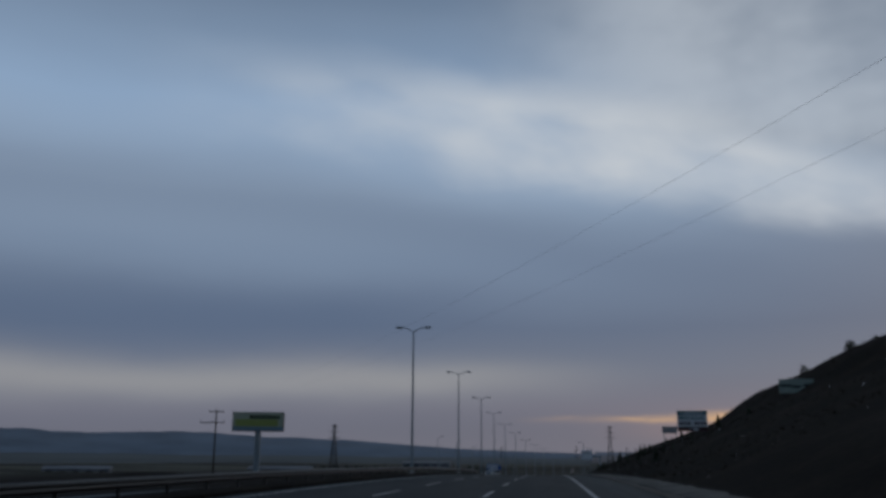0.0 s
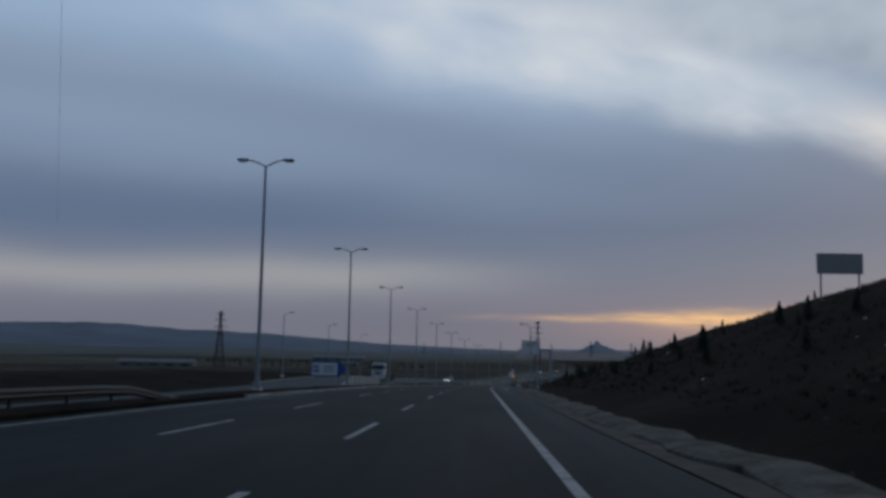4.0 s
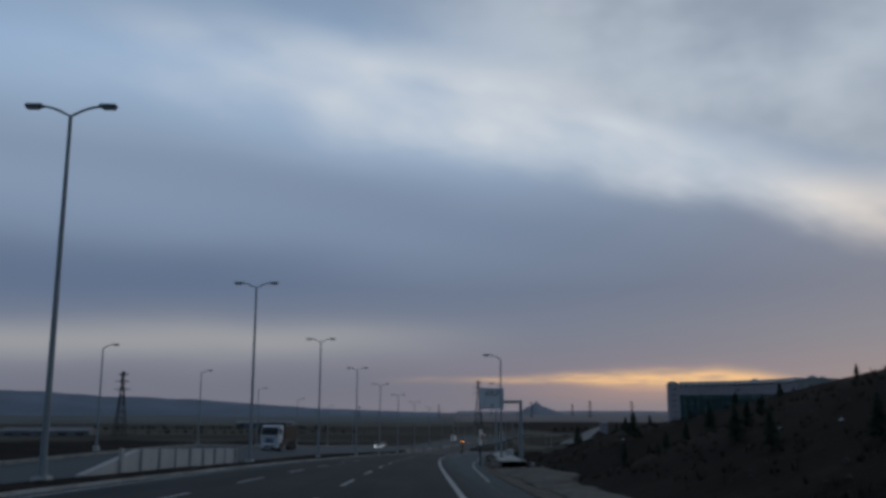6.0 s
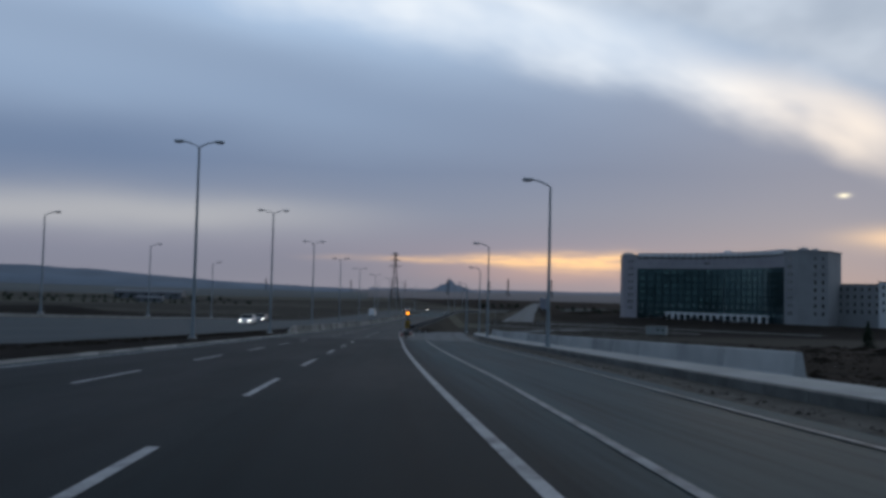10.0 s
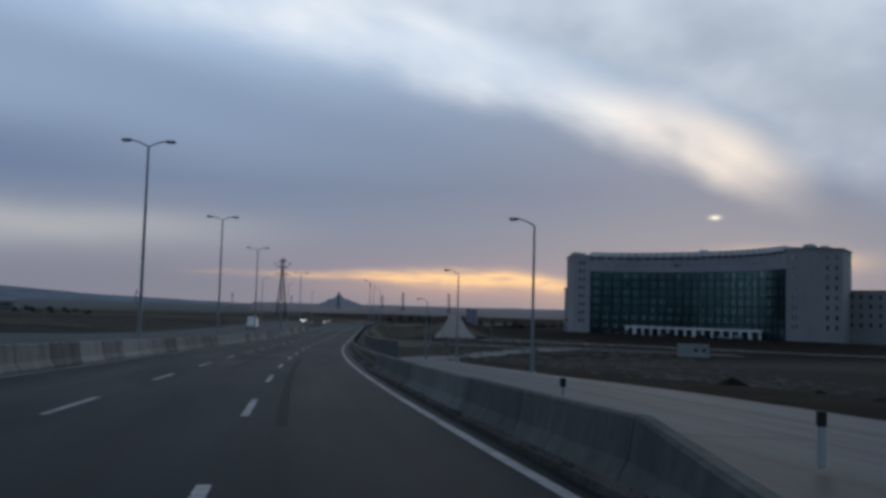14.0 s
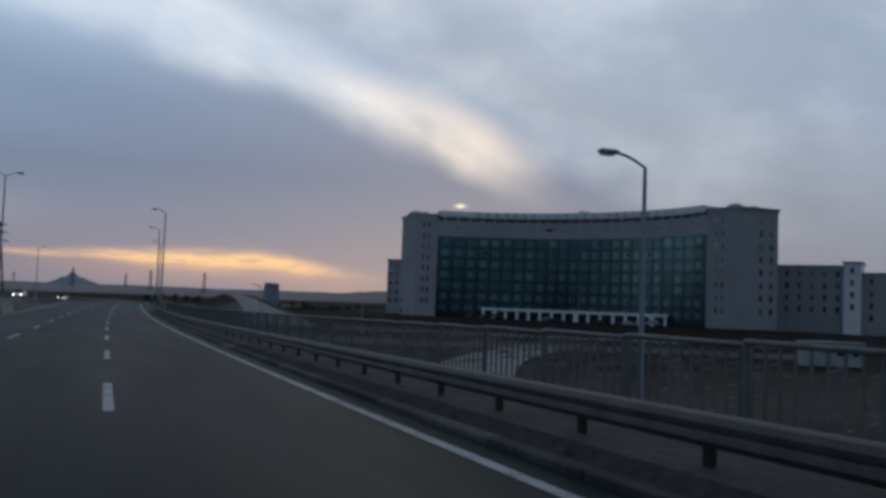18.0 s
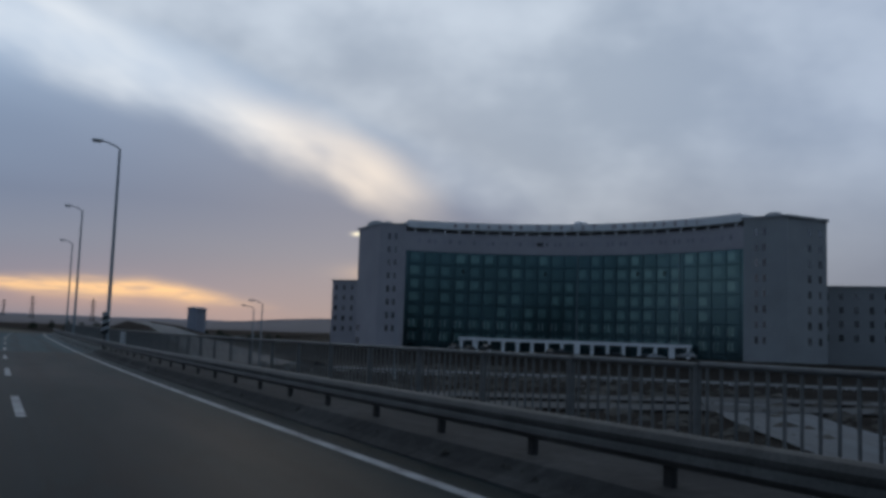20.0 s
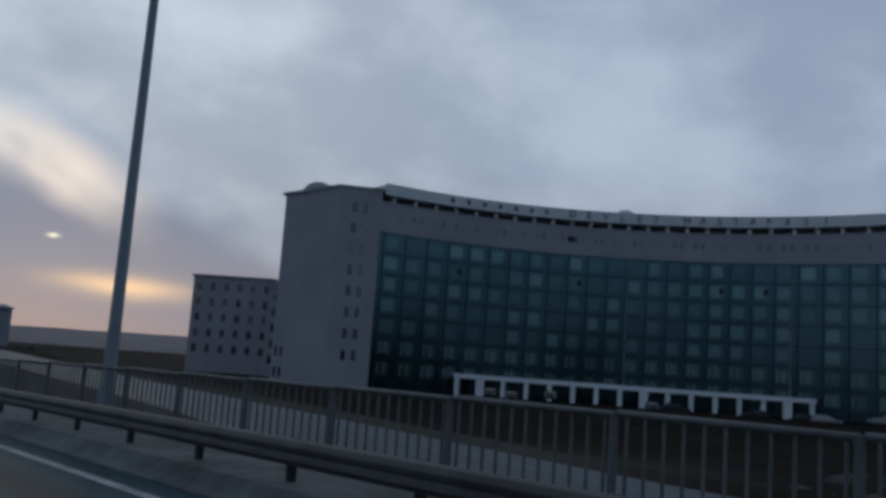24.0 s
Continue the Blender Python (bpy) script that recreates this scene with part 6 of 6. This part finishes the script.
for y, lat, s in ((96, 8.7, 1.2), (101, 9.5, 1.5), (107, 10.5, 1.5), (92, 8.2, 0.9), (84, 12.5, 1.1), (116, 12, 1.2), (128, 10, 1.2), (133, 16, 1.3), (141, 9, 1.1), (149, 13, 1.0), (152, 19, 0.8), (158, 8.5, 1.2), (160, 11, 1.3),
                  (166, 8, 1.3), (170, 7.6, 1.4), (174, 8.2, 1.5), (177, 9.6, 1.2), (181, 7.9, 0.6), (185, 8.6, 0.7), (190, 9.4, 0.5), (195, 10.4, 0.4), (206, 9.2, 1.0), (211, 10.2, 0.9), (216, 11.2, 1.1), (226, 11.8, 1.0), (188, 13, 0.8), (198, 14, 0.8), (203, 19, 0.9), (208, 12.5, 0.9),
                  (222, 13.5, 1.0), (230, 16.5, 1.1), (240, 18.5, 3.1), (244, 24.0, 3.3), (234, 16.0, 1.5), (246, 17.2, 1.3), (258, 21, 1.6), (268, 24, 1.6), (277.6, 31.9, 2.8), (284, 22, 1.5), (398, 77.6, 5.0), (411, 95.8, 6.0), (371, 94.8, 6.4), (330, 62, 3.2), (350, 58, 3.0), (300, 36, 2.4)):
    pine(y, lat, s if s > 2 else s * 0.66)
scrub = random.Random(77)
for k in range(46):
    y = scrub.uniform(70, 212)
    pine(y, 7.4 + 8.5 * scrub.random() ** 1.2 + (2.0 if y > 195 else 0.0), scrub.uniform(0.5, 1.25), "low dark scrub pine on the dry slope")

# ---- dry grass, stones, litter and old snow ----


def scatter(name, count, where, maker, material, label, category, seed, h=None):
    rnd = random.Random(seed)
    vs, fs = [], []
    for _ in range(count):
        y, lat = where(rnd)
        p = place(y, lat, h or 0.0)
        if h is None:
            p.z = ground_z(p.x, p.y)
        maker(rnd, p, vs, fs)
    ob = mesh_object(name, vs, fs, material)
    return tagged(ob, label, category, kind="stuff")


def tuft(rnd, p, vs, fs):
    h = rnd.uniform(0.05, 0.17)
    for _ in range(6):
        a = rnd.uniform(0, 6.28)
        d = Vector((math.cos(a), math.sin(a), 0))
        s = Vector((-d.y, d.x, 0)) * 0.025
        b = p + d * rnd.uniform(0, 0.15)
        i = len(vs)
        vs += [b - s + Vector((0, 0, -0.05)), b + s + Vector((0, 0, -0.05)), b + d * h * rnd.uniform(0.2, 0.7) + Vector((0, 0, h * rnd.uniform(0.6, 1)))]
        fs.append((i, i + 1, i + 2))


def stone(rnd, p, vs, fs):
    r = rnd.uniform(0.03, 0.1)
    i = len(vs)
    for q in ((1, 0, 0), (0, 1, 0), (-1, 0, 0), (0, -1, 0), (0.2, 0.1, 0.8)):
        vs.append(p + Vector(q) * r * rnd.uniform(0.7, 1.3))
    fs += [(i, i + 1, i + 4), (i + 1, i + 2, i + 4), (i + 2, i + 3, i + 4), (i + 3, i, i + 4)]


def crumb(rnd, p, vs, fs):
    r = rnd.choice((0.012, 0.016, 0.02, 0.032)) * rnd.uniform(0.6, 1.5)
    i = len(vs)
    for q in ((1.6, 0, -0.5), (0, 1.6, -0.5), (-1.6, 0, -0.5), (0, -1.6, -0.5), (0.2, 0.1, 0.8)):
        vs.append(p + Vector(q) * r * rnd.uniform(0.7, 1.3))
    fs += [(i, i + 1, i + 4), (i + 1, i + 2, i + 4), (i + 2, i + 3, i + 4), (i + 3, i, i + 4)]


def flake(rnd, p, vs, fs):
    r = rnd.uniform(0.03, 0.12)
    i = len(vs)
    n = 7
    vs.append(p + Vector((0, 0, r * 0.4 + 0.03)))
    for k in range(n):
        a = 6.2832 * k / n
        q = r * rnd.uniform(0.5, 1.4)
        vs.append(p + Vector((math.cos(a) * q, math.sin(a) * q * 0.7, -0.02)))
    fs += [(i, i + 1 + k, i + 1 + (k + 1) % n) for k in range(n)]


hill = lambda r: (r.uniform(40, 215), 5.2 + 24 * r.random() ** 1.5)
scatter("grass_tufts", 6000, hill, tuft, M_GRASS, "tufts of dry winter grass on the slope", "grass", 1)
scatter("grass_tufts", 5000, lambda r: ((y := r.uniform(205, 345)), ramp_lat(y) + 6.5 + 22 * r.random() ** 1.4), tuft, M_GRASS, "dry grass behind the footway", "grass", 2)
scatter("grass_tufts", 5000, lambda r: ((y := r.uniform(60, 345)), edge(y) - 12.6 - 1.8 * r.random()), tuft, M_GRASS, "thin dry grass along the median", "grass", 3)
scatter("grass_tufts", 4000, lambda r: (r.uniform(180, 560), -33 - 40 * r.random() ** 1.5), tuft, M_GRASS, "dry grass across the far verge", "grass", 4)
scatter("loose_stones", 1500, hill, stone, M_STONES, "loose pale stones on the slope", "stones", 5)
scatter("loose_stones", 700, lambda r: ((y := r.uniform(60, 200)), edge(y) + 3.0 + 1.8 * r.random()), stone, M_STONES, "gravel along the verge", "stones", 6)
scatter("litter", 60, hill, flake, M_SNOW, "scraps of pale litter and old snow on the slope", "litter", 7)
scatter("snow_crumbs", 30, lambda r: (r.uniform(196, 205), 4.2 + 2.0 * r.random()), flake, M_SNOW, "dirty remains of a snow heap by the kerb", "snow", 8)
scatter("snow_crumbs", 260, lambda r: (r.uniform(440, 640), 18 + 55 * r.random()), flake, M_SNOW, "crumbs of old snow on the low ground", "snow", 9)
scatter("snow_crumbs", 60, lambda r: (r.uniform(270, 400), 16 + 40 * r.random()), flake, M_SNOW, "crumbs of old snow on the brown field", "snow", 10)
rnd = random.Random(31)
vs, fs = [], []
for x0, y0, x1, y1, count in ((77, 625, 118, 590, 150), (118, 590, 146, 562, 60), (68, 576, 96, 561, 50), (96, 561, 128, 538, 40), (60, 560, 90, 640, 40)):
    for _ in range(count):
        t = rnd.random()
        x, y = x0 + (x1 - x0) * t + rnd.gauss(0, 0.8), y0 + (y1 - y0) * t + rnd.gauss(0, 0.8)
        p = Vector((x, y, ground_z(x, y) + 0.03))
        for _ in range(rnd.randrange(1, 4)):
            flake(rnd, p + Vector((rnd.gauss(0, 0.4), rnd.gauss(0, 0.4), 0.04)), vs, fs)
tagged(mesh_object("snow_crumbs", vs, fs, M_SNOW), "old snow left along the service roads", "snow", kind="stuff")
M_RUBBLE = surface("field_rubble", [(0.03, 0.027, 0.022), (0.075, 0.07, 0.06), (0.14, 0.132, 0.118)], 0.95, 0.5, 0.4, 5, spec=0.1)


def clod(rnd, p, vs, fs):
    r = rnd.choice((0.15, 0.25, 0.4, 0.8)) * rnd.uniform(0.6, 1.4)
    i, n = len(vs), 8
    vs.append(p + Vector((rnd.uniform(-0.2, 0.2) * r, 0, r * rnd.uniform(0.2, 0.45) + 0.03)))
    for k in range(n):
        a = 6.2832 * k / n
        q = r * rnd.uniform(0.6, 1.4)
        vs.append(p + Vector((math.cos(a) * q * 1.3, math.sin(a) * q, -0.03)))
    fs += [(i, i + 1 + k, i + 1 + (k + 1) % n) for k in range(n)]


def patch(r):
    y = r.uniform(400, 650)
    lat = (16 if y < 490 else 20) + 50 * r.random()
    return y, lat


scatter("field_rubble", 2600, patch, clod, M_RUBBLE, "clods of grey earth and rubble over the low field", "rubble", 41)
scatter("field_rubble", 500, lambda r: ((y := r.uniform(262, 400)), ramp_lat(y) + 7 + 40 * r.random()), clod, M_GROUND, "clods of earth over the field behind the barrier", "rubble", 42)
scatter("gutter_debris", 2600, lambda r: ((y := r.uniform(205, 342)), ramp_lat(y) + 0.75 + 0.8 * r.random() ** 0.8), crumb, M_STONES, "crumbs of earth and gravel along the kerb", "debris", 51, h=0.03)
scatter("gutter_debris", 2600, lambda r: ((y := r.uniform(397, 600)), edge(y) + 0.55 + 1.6 * r.random()), crumb, M_STONES, "crumbs of earth and gravel under the guard rail", "debris", 52, h=0.14)
scatter("gutter_debris", 1200, lambda r: ((y := r.uniform(342, 400)), edge(y) + 0.3 + 0.9 * r.random()), crumb, M_STONES, "crumbs of earth along the island", "debris", 53, h=0.12)
for k, (y, lat, s) in enumerate(((200.9, 4.0, 0.62), (201.9, 4.5, 0.42), (199.9, 3.75, 0.34), (200.6, 4.9, 0.2), (203.4, 3.4, 0.2), (202.6, 5.6, 0.15), (204.0, 6.3, 0.16))):
    bm = bmesh.new()
    bmesh.ops.create_icosphere(bm, subdivisions=3, radius=1.0)
    for v in bm.verts:
        v.co *= 1 + 0.45 * noise.noise(v.co * 2.2 + Vector((k * 3, 0, 0)))
        v.co = Vector((v.co.x * s, v.co.y * s * 1.3, (max(v.co.z, -0.3) + 0.5 * noise.noise(v.co * 4.5)) * s * 0.3))
    ob = part("snow_heap", bm, M_SNOW, None, smooth_faces=False)
    p = place(y, lat)
    ob.matrix_world = Matrix.Translation((p.x, p.y, ground_z(p.x, p.y) + 0.05))
    tagged(ob, "small dirty heap of old snow beside the kerb", "snow", group="snow heaps")

# ---- distant buildings, woods and the crane ----


# far sheds are paled bluish, distance haze put into their colour
M_SHED = surface("shed_metal", [(0.09, 0.1, 0.115), (0.14, 0.15, 0.165), (0.19, 0.2, 0.21)], 0.7, 0.1, 0.05, 2.0)


# haze in front of the far block, painted into its wall colour
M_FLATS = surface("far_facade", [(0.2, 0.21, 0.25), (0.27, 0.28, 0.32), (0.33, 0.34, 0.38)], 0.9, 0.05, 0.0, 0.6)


def shed(x, y, w, d, h, turn, material, label, windows=0):
    z = ground_z(x, y) if -500 < y < 1000 else -16.0
    root = blank("distant_building", pose(x, y, z, 0, 0, turn))
    bm = bmesh.new()
    box(bm, (w, d, h + 2), (0, 0, h / 2 - 1))
    part("wall", bm, material, root)
    bm = bmesh.new()
    q = [bm.verts.new((sx * (w / 2 + 0.4), sy, zz)) for sx in (-1, 1) for sy, zz in ((-d / 2 - 0.4, h), (0, h + d * 0.08 + 0.3), (d / 2 + 0.4, h))]
    bm.faces.new((q[0], q[1], q[4], q[3]))
    bm.faces.new((q[1], q[2], q[5], q[4]))
    bm.faces.new((q[0], q[2], q[1]))
    bm.faces.new((q[3], q[4], q[5]))
    bm.faces.new((q[0], q[3], q[5], q[2]))
    part("roof", bm, material, root)
    for k in range(windows):
        boxed("window", (w / windows * 0.5, 0.2, h * 0.25), (-w / 2 + w * (k + 0.5) / windows, -d / 2, h * 0.6), M_WINDOW, root)
    return tagged(root, label, "building")


for x, y, w, d, h, t in ((-190, 640, 44, 18, 4, 6), (-95, 790, 14, 8, 2.6, 0), (-300, 560, 40, 18, 4, 20), (-130, 980, 50, 20, 5, 0)):
    shed(x, y, w, d, h, t, M_SHED, "low pale shed far off across the fields", 5)
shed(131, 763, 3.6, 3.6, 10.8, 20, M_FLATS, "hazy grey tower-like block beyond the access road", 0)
lot = random.Random(4)
for k in range(18):
    a, b = lot.uniform(5, 82), lot.uniform(12, 18)
    p = hosp(a, b)
    car(0, 0, lot.choice((M_CARSILVER, M_CARDARK, M_CARDARK)), "car parked before the hospital", lights=False, turn=lot.choice((30, 120, 210)) + lot.uniform(-4, 4), xy=(p.x, p.y)) if k % 2 == 0 else None


def bush_mesh(seed, w, h):
    rnd = random.Random(seed)
    vs, fs = [], []
    for _ in range(420):
        a, t = rnd.uniform(0, 6.2832), rnd.random()
        r = w * math.sqrt(rnd.random()) * (1 - 0.55 * t * t)
        p = Vector((math.cos(a) * r, math.sin(a) * r, h * t * (1 + 0.25 * math.sin(a * 3 + seed))))
        s = 0.12 * h * rnd.uniform(0.5, 1.3)
        d1, d2 = Vector((rnd.uniform(-1, 1), rnd.uniform(-1, 1), rnd.uniform(-1, 1))) * s, Vector((rnd.uniform(-1, 1), rnd.uniform(-1, 1), rnd.uniform(-1, 1))) * s
        i = len(vs)
        vs += [p, p + d1, p + d1 + d2, p + d2]
        fs.append((i, i + 1, i + 2, i + 3))
    me = bpy.data.meshes.new("crown")
    me.from_pydata([tuple(v) for v in vs], [], fs)
    me.materials.append(M_NEEDLE)
    return me


BUSH = [bush_mesh(k, 2.4, 3.4) for k in range(4)]
wood = random.Random(9)


def tree_row(x0, y0, x1, y1, count, size, label):
    """A far belt of trees: each a trunk and a ragged crown."""
    for k in range(count):
        t = (k + wood.uniform(-0.3, 0.3)) / count
        x, y = x0 + (x1 - x0) * t + wood.uniform(-3, 3), y0 + (y1 - y0) * t + wood.uniform(-3, 3)
        z = ground_z(x, y) if y < 1000 else -16.0
        root = blank("tree", Matrix.Translation((x, y, z)) @ Matrix.Rotation(wood.uniform(0, 6), 4, "Z") @ Matrix.Scale(size * wood.uniform(0.7, 1.25), 4))
        o = new("trunk", STEM)
        o.parent = root
        o = new("crown", BUSH[wood.randrange(4)])
        o.parent = root
        o.location = (0, 0, 0.4)
        tagged(root, label, "tree", group=label)


for y, lat, s in ((99, 31.5, 0.36), (97, 33.5, 0.25), (93, 25, 0.2), (120, 19, 0.18), (60, 27, 0.3)):
    p = place(y, lat)
    root = blank("shrub", Matrix.Translation((p.x, p.y, ground_z(p.x, p.y) - 0.1)) @ Matrix.Rotation(y, 4, "Z") @ Matrix.Scale(s, 4))
    o = new("stem", STEM)
    o.parent = root
    o = new("crown", BUSH[int(y) % 4])
    o.parent = root
    tagged(root, "scraggly bare shrub on the crest of the slope", "shrub", group="slope shrubs")
tree_row(-165, 700, -30, 760, 46, 0.38, "dark tree in a distant belt across the fields")
tree_row(120, 905, 260, 960, 26, 0.75, "dark tree in a far belt beyond the hospital")
tree_row(-260, 900, -60, 980, 40, 0.65, "dark tree in a farther belt below the hills")
